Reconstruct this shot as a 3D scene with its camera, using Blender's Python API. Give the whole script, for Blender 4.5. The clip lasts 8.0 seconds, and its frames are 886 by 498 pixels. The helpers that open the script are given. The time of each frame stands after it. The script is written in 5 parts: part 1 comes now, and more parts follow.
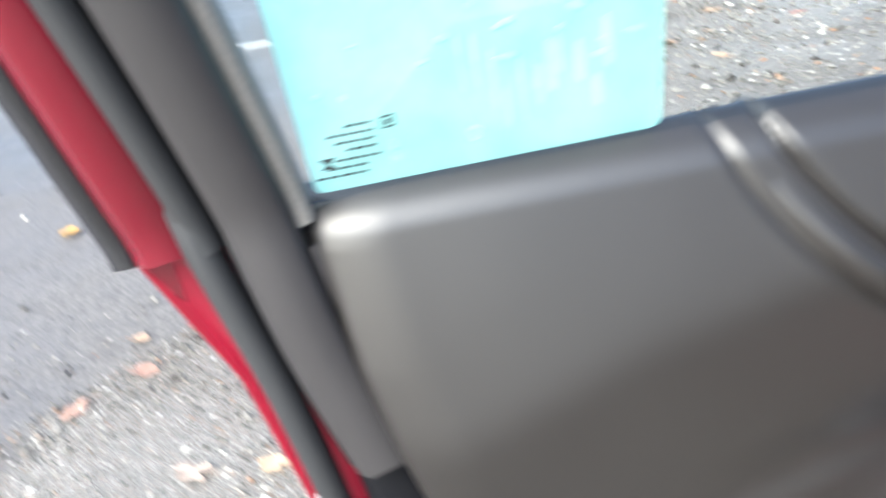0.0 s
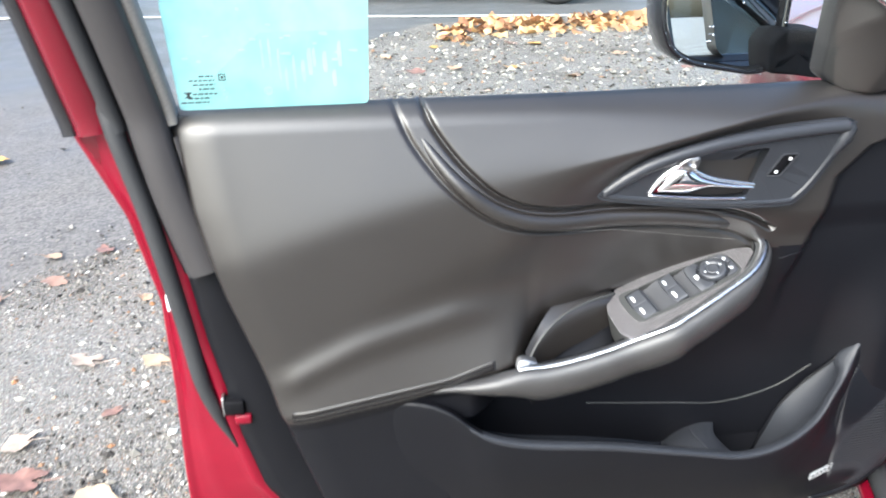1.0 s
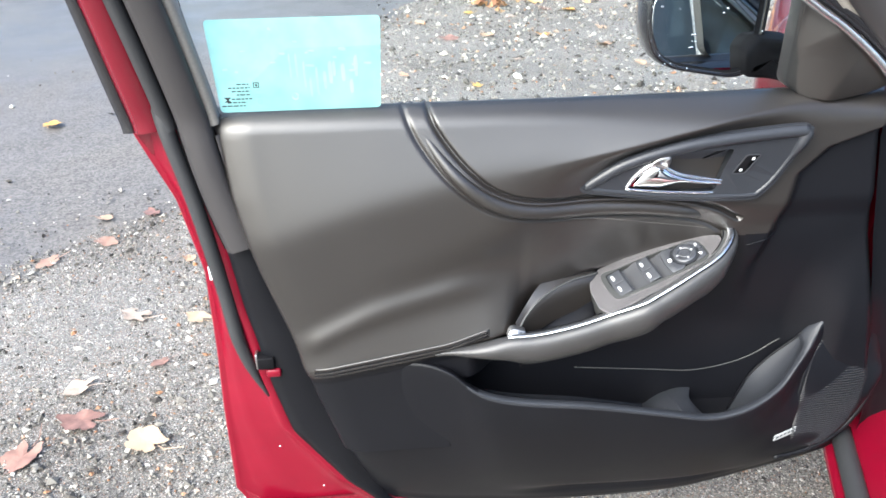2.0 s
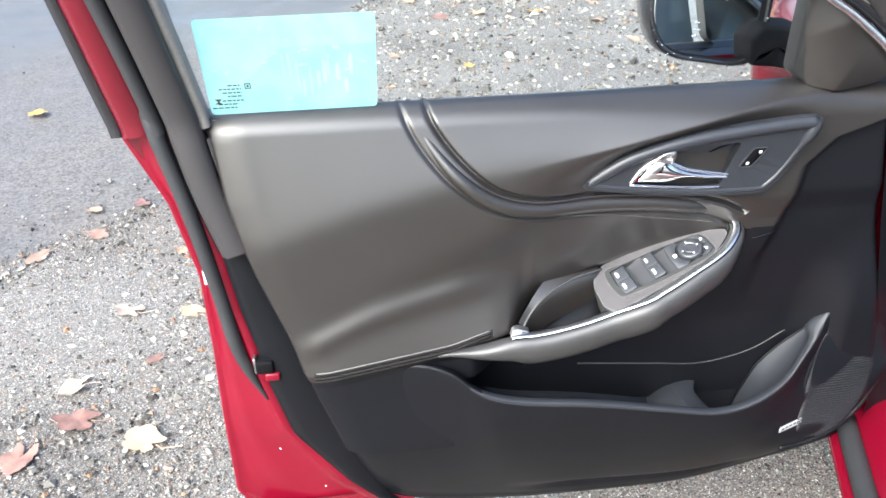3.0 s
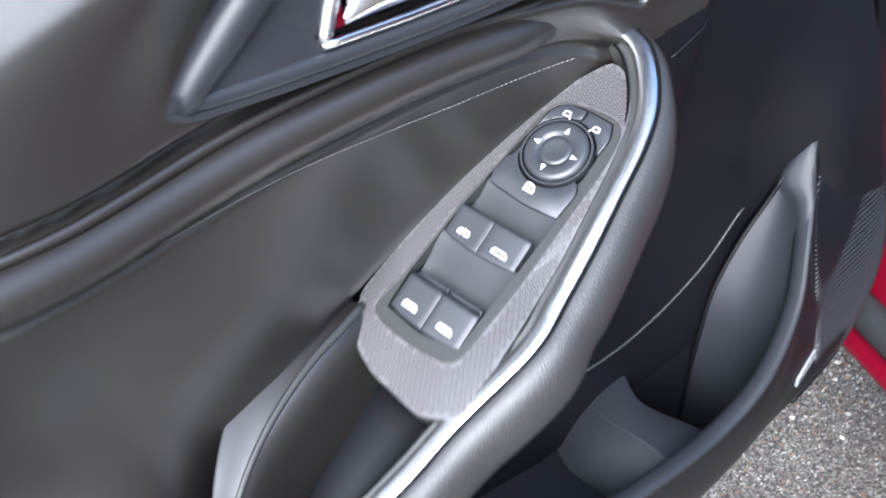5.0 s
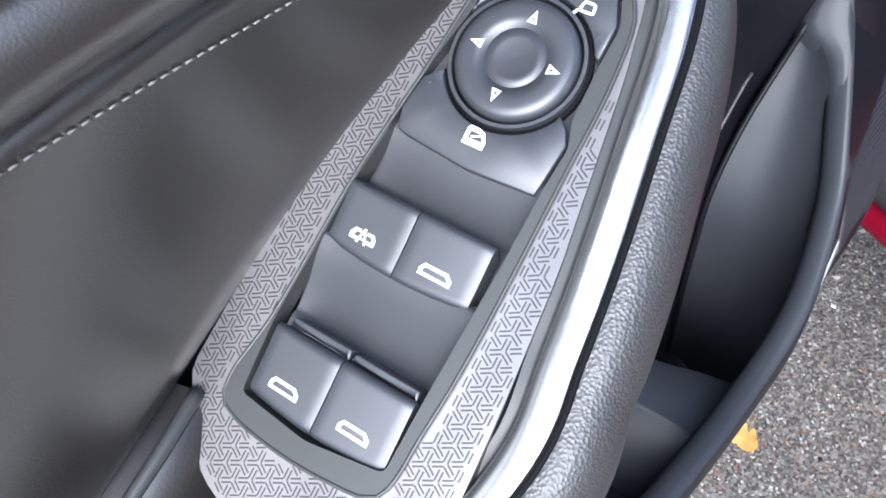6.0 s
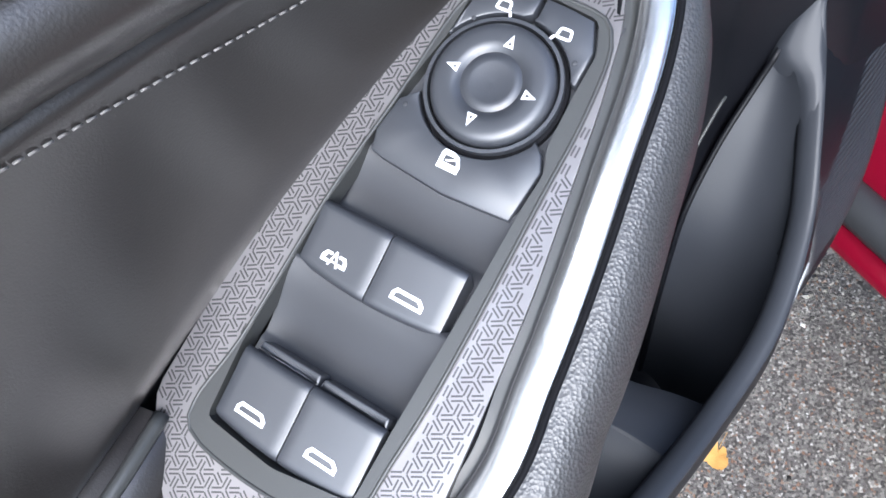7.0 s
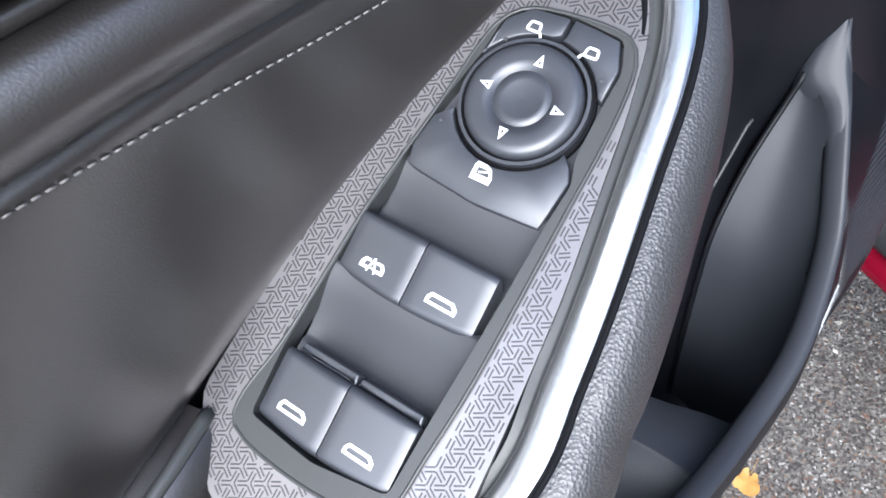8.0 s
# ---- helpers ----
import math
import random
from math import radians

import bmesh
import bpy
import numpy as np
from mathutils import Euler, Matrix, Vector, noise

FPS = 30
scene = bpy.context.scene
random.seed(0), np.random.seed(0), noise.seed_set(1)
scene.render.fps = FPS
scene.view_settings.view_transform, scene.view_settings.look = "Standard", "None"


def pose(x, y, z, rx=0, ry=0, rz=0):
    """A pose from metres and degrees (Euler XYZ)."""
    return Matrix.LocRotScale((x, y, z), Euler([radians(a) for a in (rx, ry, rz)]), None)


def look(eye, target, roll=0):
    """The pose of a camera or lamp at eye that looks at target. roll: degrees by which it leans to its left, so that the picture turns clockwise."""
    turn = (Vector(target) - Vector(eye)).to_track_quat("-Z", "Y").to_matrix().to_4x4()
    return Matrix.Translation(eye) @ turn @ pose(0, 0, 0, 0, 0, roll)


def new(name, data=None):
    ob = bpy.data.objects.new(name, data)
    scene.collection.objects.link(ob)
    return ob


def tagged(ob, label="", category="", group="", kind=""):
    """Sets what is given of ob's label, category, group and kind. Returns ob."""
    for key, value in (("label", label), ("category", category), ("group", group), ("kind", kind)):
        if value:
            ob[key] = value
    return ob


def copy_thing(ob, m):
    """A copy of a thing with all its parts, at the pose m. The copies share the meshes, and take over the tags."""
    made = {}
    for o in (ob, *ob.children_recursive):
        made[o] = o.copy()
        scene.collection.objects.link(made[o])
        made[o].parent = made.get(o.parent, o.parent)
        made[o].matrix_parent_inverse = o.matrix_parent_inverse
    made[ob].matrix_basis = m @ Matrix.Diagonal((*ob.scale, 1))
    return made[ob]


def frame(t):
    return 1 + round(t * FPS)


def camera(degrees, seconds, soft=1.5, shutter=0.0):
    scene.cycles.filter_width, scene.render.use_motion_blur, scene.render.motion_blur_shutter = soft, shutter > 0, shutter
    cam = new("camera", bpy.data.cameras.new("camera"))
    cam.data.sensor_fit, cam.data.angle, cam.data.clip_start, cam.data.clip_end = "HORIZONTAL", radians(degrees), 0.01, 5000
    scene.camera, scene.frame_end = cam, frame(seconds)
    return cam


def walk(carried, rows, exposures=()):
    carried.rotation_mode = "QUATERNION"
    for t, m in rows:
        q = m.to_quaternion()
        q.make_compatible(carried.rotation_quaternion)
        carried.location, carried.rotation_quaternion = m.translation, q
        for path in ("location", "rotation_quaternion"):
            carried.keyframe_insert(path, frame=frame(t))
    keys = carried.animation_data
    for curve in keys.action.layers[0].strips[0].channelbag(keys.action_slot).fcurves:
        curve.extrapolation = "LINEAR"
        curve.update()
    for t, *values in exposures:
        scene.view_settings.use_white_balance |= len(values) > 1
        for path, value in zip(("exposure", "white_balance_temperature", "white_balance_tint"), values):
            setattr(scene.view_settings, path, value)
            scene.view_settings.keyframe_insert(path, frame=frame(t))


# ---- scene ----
cam = camera(60.0, 8.0, soft=1.6, shutter=0.4)
PATH = [
    (0, look((0.0622, -0.4396, 1.1167), (0.1059, 1.1769, 0.326), -10.8)),
    (0.1, look((0.0959, -0.4759, 1.1569), (0.2058, 1.1018, 0.2975), -7.37)),
    (0.2, look((0.13, -0.5373, 1.167), (0.2798, 1.0594, 0.3495), -4.79)),
    (0.3, look((0.1397, -0.5804, 1.1931), (0.3641, 0.989, 0.3408), -2.54)),
    (0.4, look((0.1636, -0.6265, 1.2109), (0.3911, 0.9278, 0.332), -2.31)),
    (0.5, look((0.1566, -0.6724, 1.211), (0.4397, 0.882, 0.3487), -1.48)),
    (1, look((0.1935, -0.9004, 1.2008), (0.4032, 0.7001, 0.4043), -0.42)),
    (1.5, look((0.2298, -1.039, 1.262), (0.3571, 0.5515, 0.4289), -0.51)),
    (3, look((0.2212, -0.9839, 1.319), (0.355, 0.5517, 0.3894), -1.51)),
    (3.5, look((0.1648, -0.9305, 1.2247), (0.4688, 0.6318, 0.3839), -2.37)),
    (4, look((0.2424, -0.7372, 1.1674), (0.6704, 0.7729, 0.2864), -4.09)),
    (4.2, look((0.2561, -0.6957, 1.1177), (0.769, 0.8316, 0.315), -7.34)),
    (5.3, look((0.5453, -0.1965, 0.9076), (1.0395, 0.9593, -0.3808), -20.34)),
    (5.5, look((0.5580, -0.1731, 0.8794), (1.0423, 0.9402, -0.4495), -22.10)),
    (6, look((0.5756, -0.1536, 0.8542), (1.0458, 0.8362, -0.5738), -23.52)),
    (6.5, look((0.5785, -0.1525, 0.8544), (1.0871, 0.7987, -0.5867), -21.09)),
    (7, look((0.5794, -0.1507, 0.8541), (1.1070, 0.8121, -0.5723), -20.04)),
    (7.5, look((0.5787, -0.1489, 0.8535), (1.1035, 0.8377, -0.5576), -19.71)),
    (8, look((0.5709, -0.1593, 0.8600), (1.0948, 0.8805, -0.5127), -21.23)),
]
walk(cam, PATH, [(0.0, 2.2, 5680, 3), (1.7, 2.12, 5720, 4), (4.2, 2.28, 5620, 4), (5.3, 1.84, 5200, 8), (8.0, 1.73, 5250, 8)])

# ---- light: bright overcast sky with a veiled sun ----
world = bpy.data.worlds.new("sky")
scene.world = world
world.use_nodes = True
nt = world.node_tree
sky = nt.nodes.new("ShaderNodeTexSky")
sky.sky_type, sky.sun_disc = "NISHITA", False
sky.sun_elevation, sky.sun_rotation = radians(42), radians(225)
sky.air_density, sky.dust_density, sky.ozone_density = 1.0, 6.0, 0.8
bg = nt.nodes["Background"]
bg.inputs["Strength"].default_value = 0.15
nt.links.new(sky.outputs[0], bg.inputs["Color"])
sun = new("sun", bpy.data.lights.new("sun", "SUN"))
sun.data.energy, sun.data.angle, sun.data.color = 1.25, radians(72), (1.0, 0.965, 0.92)
sun.matrix_world = look((-4.95, -5.25, 7.29), (0.3, 0.0, 0.6))


# ---- materials ----
def material(name, color, rough=0.5, metal=0.0, spec=0.5, coat=0.0, grain=0.0, grain_scale=900.0, blotch=0.12, blotch_scale=6.0, bump=0.0, voronoi=False):
    """A principled surface with fine grain, broad blotches and a small relief."""
    m = bpy.data.materials.new(name)
    m.use_nodes = True
    t = m.node_tree
    p = t.nodes["Principled BSDF"]
    p.inputs["Roughness"].default_value = rough
    p.inputs["Metallic"].default_value = metal
    p.inputs["Specular IOR Level"].default_value = spec
    p.inputs["Coat Weight"].default_value = coat
    co = t.nodes.new("ShaderNodeTexCoord")
    big = t.nodes.new("ShaderNodeTexNoise")
    big.inputs["Scale"].default_value, big.inputs["Detail"].default_value = blotch_scale, 5.0
    t.links.new(co.outputs["Object"], big.inputs["Vector"])
    fine = t.nodes.new("ShaderNodeTexVoronoi" if voronoi else "ShaderNodeTexNoise")
    fine.inputs["Scale"].default_value = grain_scale
    t.links.new(co.outputs["Object"], fine.inputs["Vector"])
    ramp = t.nodes.new("ShaderNodeMapRange")
    ramp.inputs["From Min"].default_value, ramp.inputs["From Max"].default_value = 0.3, 0.7
    ramp.inputs["To Min"].default_value, ramp.inputs["To Max"].default_value = 1 - blotch, 1 + blotch
    t.links.new(big.outputs[0], ramp.inputs["Value"])
    ramp2 = t.nodes.new("ShaderNodeMapRange")
    ramp2.inputs["To Min"].default_value, ramp2.inputs["To Max"].default_value = 1 - grain, 1 + grain
    t.links.new(fine.outputs[0], ramp2.inputs["Value"])
    mul = t.nodes.new("ShaderNodeMath")
    mul.operation = "MULTIPLY"
    t.links.new(ramp.outputs[0], mul.inputs[0])
    t.links.new(ramp2.outputs[0], mul.inputs[1])
    vec = t.nodes.new("ShaderNodeVectorMath")
    vec.operation = "SCALE"
    vec.inputs[0].default_value = color
    t.links.new(mul.outputs[0], vec.inputs["Scale"])
    t.links.new(vec.outputs[0], p.inputs["Base Color"])
    rr = t.nodes.new("ShaderNodeMapRange")
    rr.inputs["From Min"].default_value, rr.inputs["From Max"].default_value = 0.3, 0.7
    rr.inputs["To Min"].default_value, rr.inputs["To Max"].default_value = rough * 0.93, min(1, rough * 1.07)
    t.links.new(big.outputs[0], rr.inputs["Value"])
    t.links.new(rr.outputs[0], p.inputs["Roughness"])
    if bump:
        b = t.nodes.new("ShaderNodeBump")
        b.inputs["Strength"].default_value, b.inputs["Distance"].default_value = bump, 0.0006
        t.links.new(fine.outputs[0], b.inputs["Height"])
        t.links.new(b.outputs[0], p.inputs["Normal"])
    return m


VINYL = material("vinyl", (0.013, 0.0112, 0.0102), 0.39, spec=0.85, grain=0.06, grain_scale=1400, bump=0.12, blotch=0.04, blotch_scale=9)
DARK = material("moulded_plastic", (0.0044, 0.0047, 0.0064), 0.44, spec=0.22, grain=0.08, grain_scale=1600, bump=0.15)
RUBBER = material("grained_rubber", (0.030, 0.0295, 0.030), 0.39, spec=0.68, grain=0.1, grain_scale=980, bump=0.38, voronoi=True)
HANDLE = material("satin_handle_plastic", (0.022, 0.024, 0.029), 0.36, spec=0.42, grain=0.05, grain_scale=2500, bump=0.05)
BEZEL = material("bezel_plastic", (0.038, 0.039, 0.038), 0.40, spec=0.42, grain=0.05, grain_scale=2500, bump=0.05)
BUTTON = material("button_plastic", (0.0326, 0.0347, 0.0408), 0.38, spec=0.8, grain=0.05, grain_scale=2500, bump=0.05)
WELL = material("well_plastic", (0.036, 0.037, 0.041), 0.45, grain=0.05, grain_scale=2500)
GAP = material("dark_gap", (0.003, 0.003, 0.004), 0.75, spec=0.12)
CHROME = material("satin_chrome", (0.84, 0.85, 0.86), 0.24, metal=1.0, blotch=0.04)
SATIN = material("satin_metal", (0.36, 0.36, 0.36), 0.40, metal=1.0, blotch=0.04)
FRAMELINE = material("silver_paint", (0.30, 0.31, 0.32), 0.4, blotch=0.04)
BRIGHT = material("bright_chrome", (0.85, 0.86, 0.87), 0.06, metal=1.0, blotch=0.03)
INLAY = material("metallic_inlay", (0.185, 0.176, 0.178), 0.30, metal=0.5, coat=0.5, blotch=0.06, blotch_scale=30)
LINES = material("inlay_lines", (0.040, 0.037, 0.038), 0.38, metal=0.2, coat=0.3)
WHITE = material("printed_white", (0.78, 0.79, 0.80), 0.5, blotch=0.03)
PAINT = material("red_paint", (0.115, 0.0014, 0.010), 0.22, spec=0.4, coat=0.5, blotch=0.08, blotch_scale=3)
PAINT_IN = material("red_inner_paint", (0.14, 0.0017, 0.012), 0.36, spec=0.3, coat=0.15, blotch=0.10, blotch_scale=8)
SEAL = material("seal_rubber", (0.022, 0.023, 0.025), 0.55, grain=0.1, grain_scale=800, bump=0.2)
FRAME = material("frame_trim", (0.030, 0.028, 0.029), 0.46, grain=0.07, grain_scale=1200, bump=0.1)
BIN = material("bin_plastic", (0.022, 0.024, 0.029), 0.45, spec=0.34, grain=0.05, grain_scale=2000)
BLACK = material("gloss_black", (0.012, 0.012, 0.014), 0.18, coat=0.6)
MIRROR = material("mirror_silver", (0.90, 0.91, 0.92), 0.015, metal=1.0, blotch=0.01)
STITCH = material("pale_thread", (0.20, 0.19, 0.185), 0.7)
INK = material("dark_print", (0.02, 0.03, 0.03), 0.6)
TYRE = material("tyre_rubber", (0.02, 0.02, 0.021), 0.75, grain=0.15, grain_scale=150, bump=0.3)
CARPAINT = material("black_paint", (0.012, 0.013, 0.016), 0.2, coat=1.0)
RIM = material("alloy", (0.45, 0.46, 0.48), 0.3, metal=1.0)


def glass_material(name, tint, alpha, rough=0.02):
    m = bpy.data.materials.new(name)
    m.use_nodes = True
    t = m.node_tree
    out = t.nodes["Material Output"]
    t.nodes.remove(t.nodes["Principled BSDF"])
    tr = t.nodes.new("ShaderNodeBsdfTransparent")
    tr.inputs["Color"].default_value = (*tint, 1)
    gl = t.nodes.new("ShaderNodeBsdfGlossy")
    gl.inputs["Roughness"].default_value = rough
    fr = t.nodes.new("ShaderNodeFresnel")
    fr.inputs["IOR"].default_value = 1.5
    mx = t.nodes.new("ShaderNodeMixShader")
    t.links.new(fr.outputs[0], mx.inputs[0])
    t.links.new(tr.outputs[0], mx.inputs[1])
    t.links.new(gl.outputs[0], mx.inputs[2])
    df = t.nodes.new("ShaderNodeBsdfDiffuse")
    df.inputs["Color"].default_value = (*[0.9 * c for c in tint], 1)
    mx2 = t.nodes.new("ShaderNodeMixShader")
    mx2.inputs[0].default_value = alpha
    t.links.new(mx.outputs[0], mx2.inputs[1])
    t.links.new(df.outputs[0], mx2.inputs[2])
    t.links.new(mx2.outputs[0], out.inputs["Surface"])
    return m


GLASS = glass_material("clear_glass", (0.93, 0.97, 0.96), 0.0)


def film_material(name="aqua_film", tone=(0.40, 0.70, 0.63)):
    """Pale aqua film on the glass: lets daylight through, with soft scuffs and smears."""
    m = material(name, tone, 0.4, coat=0.2, blotch=0.14, blotch_scale=26, grain=0.06, grain_scale=110)
    t = m.node_tree
    p = t.nodes["Principled BSDF"]
    tl = t.nodes.new("ShaderNodeBsdfTranslucent")
    t.links.new(p.inputs["Base Color"].links[0].from_socket, tl.inputs["Color"])
    mx = t.nodes.new("ShaderNodeMixShader")
    mx.inputs[0].default_value = 0.6
    t.links.new(p.outputs[0], mx.inputs[1])
    t.links.new(tl.outputs[0], mx.inputs[2])
    t.links.new(mx.outputs[0], t.nodes["Material Output"].inputs["Surface"])
    return m


FILM = film_material()
SCUFF = film_material("scuffed_film", (0.50, 0.76, 0.70))


# ---- helpers for shapes ----
def part(name, bm, mat, parent=None, label="", smooth=True, kind=""):
    """Links a bmesh as one mesh object, as a child of a thing or a part."""
    me = bpy.data.meshes.new(name)
    bmesh.ops.recalc_face_normals(bm, faces=bm.faces)
    for f in bm.faces:
        f.smooth = smooth
    bm.to_mesh(me)
    bm.free()
    me.materials.append(mat)
    ob = new(name, me)
    if parent is not None:
        ob.parent = parent
        m = Matrix.Translation(-parent.location) if parent.type == "EMPTY" else Matrix.Identity(4)
        ob.matrix_parent_inverse = m
    return tagged(ob, label=label, kind=kind)


def thing(name, label, category, group="", kind="", at=(0, 0, 0)):
    e = new(name)
    e.location = at
    e.empty_display_size = 0.05
    return tagged(e, label=label, category=category, group=group, kind=kind)


def spl(pts, n):
    """n points on a smooth curve through pts, evenly by length."""
    p = np.array(pts, float)
    q = np.vstack([2 * p[0] - p[1], p, 2 * p[-1] - p[-2]])
    out = []
    for i in range(len(p) - 1):
        a, b, c, d = q[i], q[i + 1], q[i + 2], q[i + 3]
        for t in np.linspace(0, 1, 24, endpoint=False):
            out.append(0.5 * (2 * b + (c - a) * t + (2 * a - 5 * b + 4 * c - d) * t * t + (3 * b - a - 3 * c + d) * t ** 3))
    out.append(p[-1])
    out = np.array(out)
    s = np.concatenate([[0], np.cumsum(np.linalg.norm(np.diff(out, axis=0), axis=1))])
    k = np.linspace(0, s[-1], n)
    return np.stack([np.interp(k, s, out[:, j]) for j in range(out.shape[1])], 1)


def sm(a, b, t):
    x = np.clip((np.asarray(t, float) - a) / (b - a), 0, 1)
    return x * x * (3 - 2 * x)


def grid(P, wrap_u=False, wrap_v=False, bm=None):
    """A bmesh of quads over an array of points [nu, nv, 3]."""
    bm = bm or bmesh.new()
    P = np.asarray(P, float)
    nu, nv = P.shape[:2]
    vs = [[bm.verts.new(P[i, j]) for j in range(nv)] for i in range(nu)]
    for i in range(nu if wrap_u else nu - 1):
        for j in range(nv if wrap_v else nv - 1):
            a, b = (i + 1) % nu, (j + 1) % nv
            bm.faces.new((vs[i][j], vs[a][j], vs[a][b], vs[i][b]))
    return bm


def tube(path, r, n=10, bm=None, squash=1.0, up=(0, 0, 1), ends=True):
    """A round bar along a path; r may be a list. squash flattens it along up."""
    path = np.asarray(path, float)
    r = np.broadcast_to(r, (len(path),))
    tan = np.gradient(path, axis=0)
    tan /= np.linalg.norm(tan, axis=1)[:, None] + 1e-12
    side = np.cross(tan, np.array(up, float))
    side /= np.linalg.norm(side, axis=1)[:, None] + 1e-12
    top = np.cross(side, tan)
    a = np.linspace(0, 2 * np.pi, n, endpoint=False)
    P = path[:, None] + r[:, None, None] * (np.cos(a)[None, :, None] * side[:, None] + squash * np.sin(a)[None, :, None] * top[:, None])
    bm = grid(P, wrap_v=True, bm=bm)
    if ends:
        bm.verts.ensure_lookup_table()
        base = len(bm.verts) - len(path) * n
        bm.faces.new([bm.verts[base + k] for k in range(n)])
        bm.faces.new([bm.verts[base + (len(path) - 1) * n + k] for k in range(n)])
    return bm


def inset(poly, d):
    """A closed plan outline moved inwards by d."""
    p = np.asarray(poly, float)
    area = 0.5 * np.sum(p[:, 0] * np.roll(p[:, 1], -1) - np.roll(p[:, 0], -1) * p[:, 1])
    e = np.roll(p, -1, 0) - np.roll(p, 1, 0)
    n = np.stack([-e[:, 1], e[:, 0]], 1) * np.sign(area)
    n /= np.linalg.norm(n, axis=1)[:, None] + 1e-12
    return p + d * n


def slab(poly, h0, h1, place, bevel=0.0008, dome=0.0, bm=None):
    """A plate of plan outline poly from height h0 to h1, its top edge rounded. place maps (u, v, h) into the world; h1 may be a function."""
    bm = bm or bmesh.new()
    top = h1 if callable(h1) else (lambda u, v: h1)
    rings = [(0.0, -1.0, h0), (0.0, -bevel, None), (bevel * 0.3, -bevel * 0.3, None), (bevel, 0.0, None), (bevel * 3, dome * 0.6, None)]
    loops = []
    for d, drop, h in rings:
        q = inset(poly, d)
        loops.append([bm.verts.new(place(u, v, h if h is not None else top(u, v) + drop)) for u, v in q])
    n = len(poly)
    for a, b in zip(loops, loops[1:]):
        for i in range(n):
            bm.faces.new((a[i], a[(i + 1) % n], b[(i + 1) % n], b[i]))
    c = inset(poly, bevel * 3).mean(0)
    v = bm.verts.new(place(c[0], c[1], top(c[0], c[1]) + dome))
    for i in range(n):
        bm.faces.new((loops[-1][i], loops[-1][(i + 1) % n], v))
    return bm


def cap(poly, h0, h1, place, bevel=0.5):
    """A key of any outline, its top edge rounded; h1 is a height or a function."""
    bm = bmesh.new()
    top = h1 if callable(h1) else (lambda u, v: h1)
    loops = []
    for d, drop, h in ((0.0, 0.0, h0), (0.0, -bevel, None), (bevel * 0.3, -bevel * 0.3, None), (bevel, 0.0, None)):
        loops.append([bm.verts.new(place(u, v, h if h is not None else top(u, v) + drop)) for u, v in inset(poly, d)])
    n = len(poly)
    for a, b in zip(loops, loops[1:]):
        for i in range(n):
            bm.faces.new((a[i], a[(i + 1) % n], b[(i + 1) % n], b[i]))
    es = [bm.edges.get((loops[-1][i], loops[-1][(i + 1) % n])) for i in range(n)]
    bmesh.ops.triangle_fill(bm, use_beauty=True, use_dissolve=False, edges=es)
    return bm


def rounded(poly, r, n=4):
    """A closed polygon with its corners rounded by radius r."""
    p = [np.array(q, float) for q in poly]
    out = []
    for i in range(len(p)):
        a, b, c = p[i - 1], p[i], p[(i + 1) % len(p)]
        d1, d2 = a - b, c - b
        k = min(r, 0.45 * np.linalg.norm(d1), 0.45 * np.linalg.norm(d2))
        s, e = b + d1 / np.linalg.norm(d1) * k, b + d2 / np.linalg.norm(d2) * k
        for t in np.linspace(0, 1, n):
            out.append((1 - t) ** 2 * s + 2 * t * (1 - t) * b + t * t * e)
    return np.array(out)


def closed(pts, n):
    """n points on a smooth closed curve through pts."""
    p = np.array(pts, float)
    k = len(p)
    q = np.vstack([p[-3:], p, p[:3]])
    s = spl(q, n * 4)
    d0 = np.argmin(np.linalg.norm(s[: len(s) // 3] - p[0], axis=1))
    d1 = len(s) * 2 // 3 + np.argmin(np.linalg.norm(s[len(s) * 2 // 3:] - p[0], axis=1))
    seg = s[d0:d1]
    idx = np.linspace(0, len(seg), n, endpoint=False).astype(int)
    return seg[idx]


def holed(outer, holes, h0, h1, place, bm=None):
    """A plate with holes through it."""
    bm = bm or bmesh.new()
    loops = [outer, *holes]
    for h in (h1, h0):
        edges = []
        for lp in loops:
            vs = [bm.verts.new(place(u, v, h)) for u, v in lp]
            edges += [bm.edges.new((vs[i], vs[(i + 1) % len(vs)])) for i in range(len(vs))]
        bmesh.ops.triangle_fill(bm, use_beauty=True, use_dissolve=False, edges=edges)
    for lp in loops:
        a = [bm.verts.new(place(u, v, h1)) for u, v in lp]
        b = [bm.verts.new(place(u, v, h0)) for u, v in lp]
        for i in range(len(lp)):
            j = (i + 1) % len(lp)
            bm.faces.new((a[i], a[j], b[j], b[i]))
    return bm


def box(lo, hi, bevel=0.004, bm=None):
    bm = bm or bmesh.new()
    lo, hi = Vector(lo), Vector(hi)
    made = bmesh.ops.create_cube(bm, size=1.0, matrix=Matrix.Translation((lo + hi) / 2) @ Matrix.Diagonal((*(hi - lo), 1)))
    es = list({e for v in made["verts"] for e in v.link_edges})
    if bevel:
        bmesh.ops.bevel(bm, geom=es, offset=bevel, segments=2, affect="EDGES", profile=0.5)
    return bm


# ---- ground: gravel verge, tarmac drive and road ----
def edge_of_tarmac(y):
    """The x of the border between tarmac and gravel at a given y."""
    return np.interp(y, [-60, -1.5, 0.6, 1.28, 1.7, 2.6, 4.2, 5.0, 5.6, 6.0, 6.4], [-3.5, -1.75, -1.35, -1.06, -0.61, -0.28, 0.0, 0.32, 0.66, 1.04, 9.0])


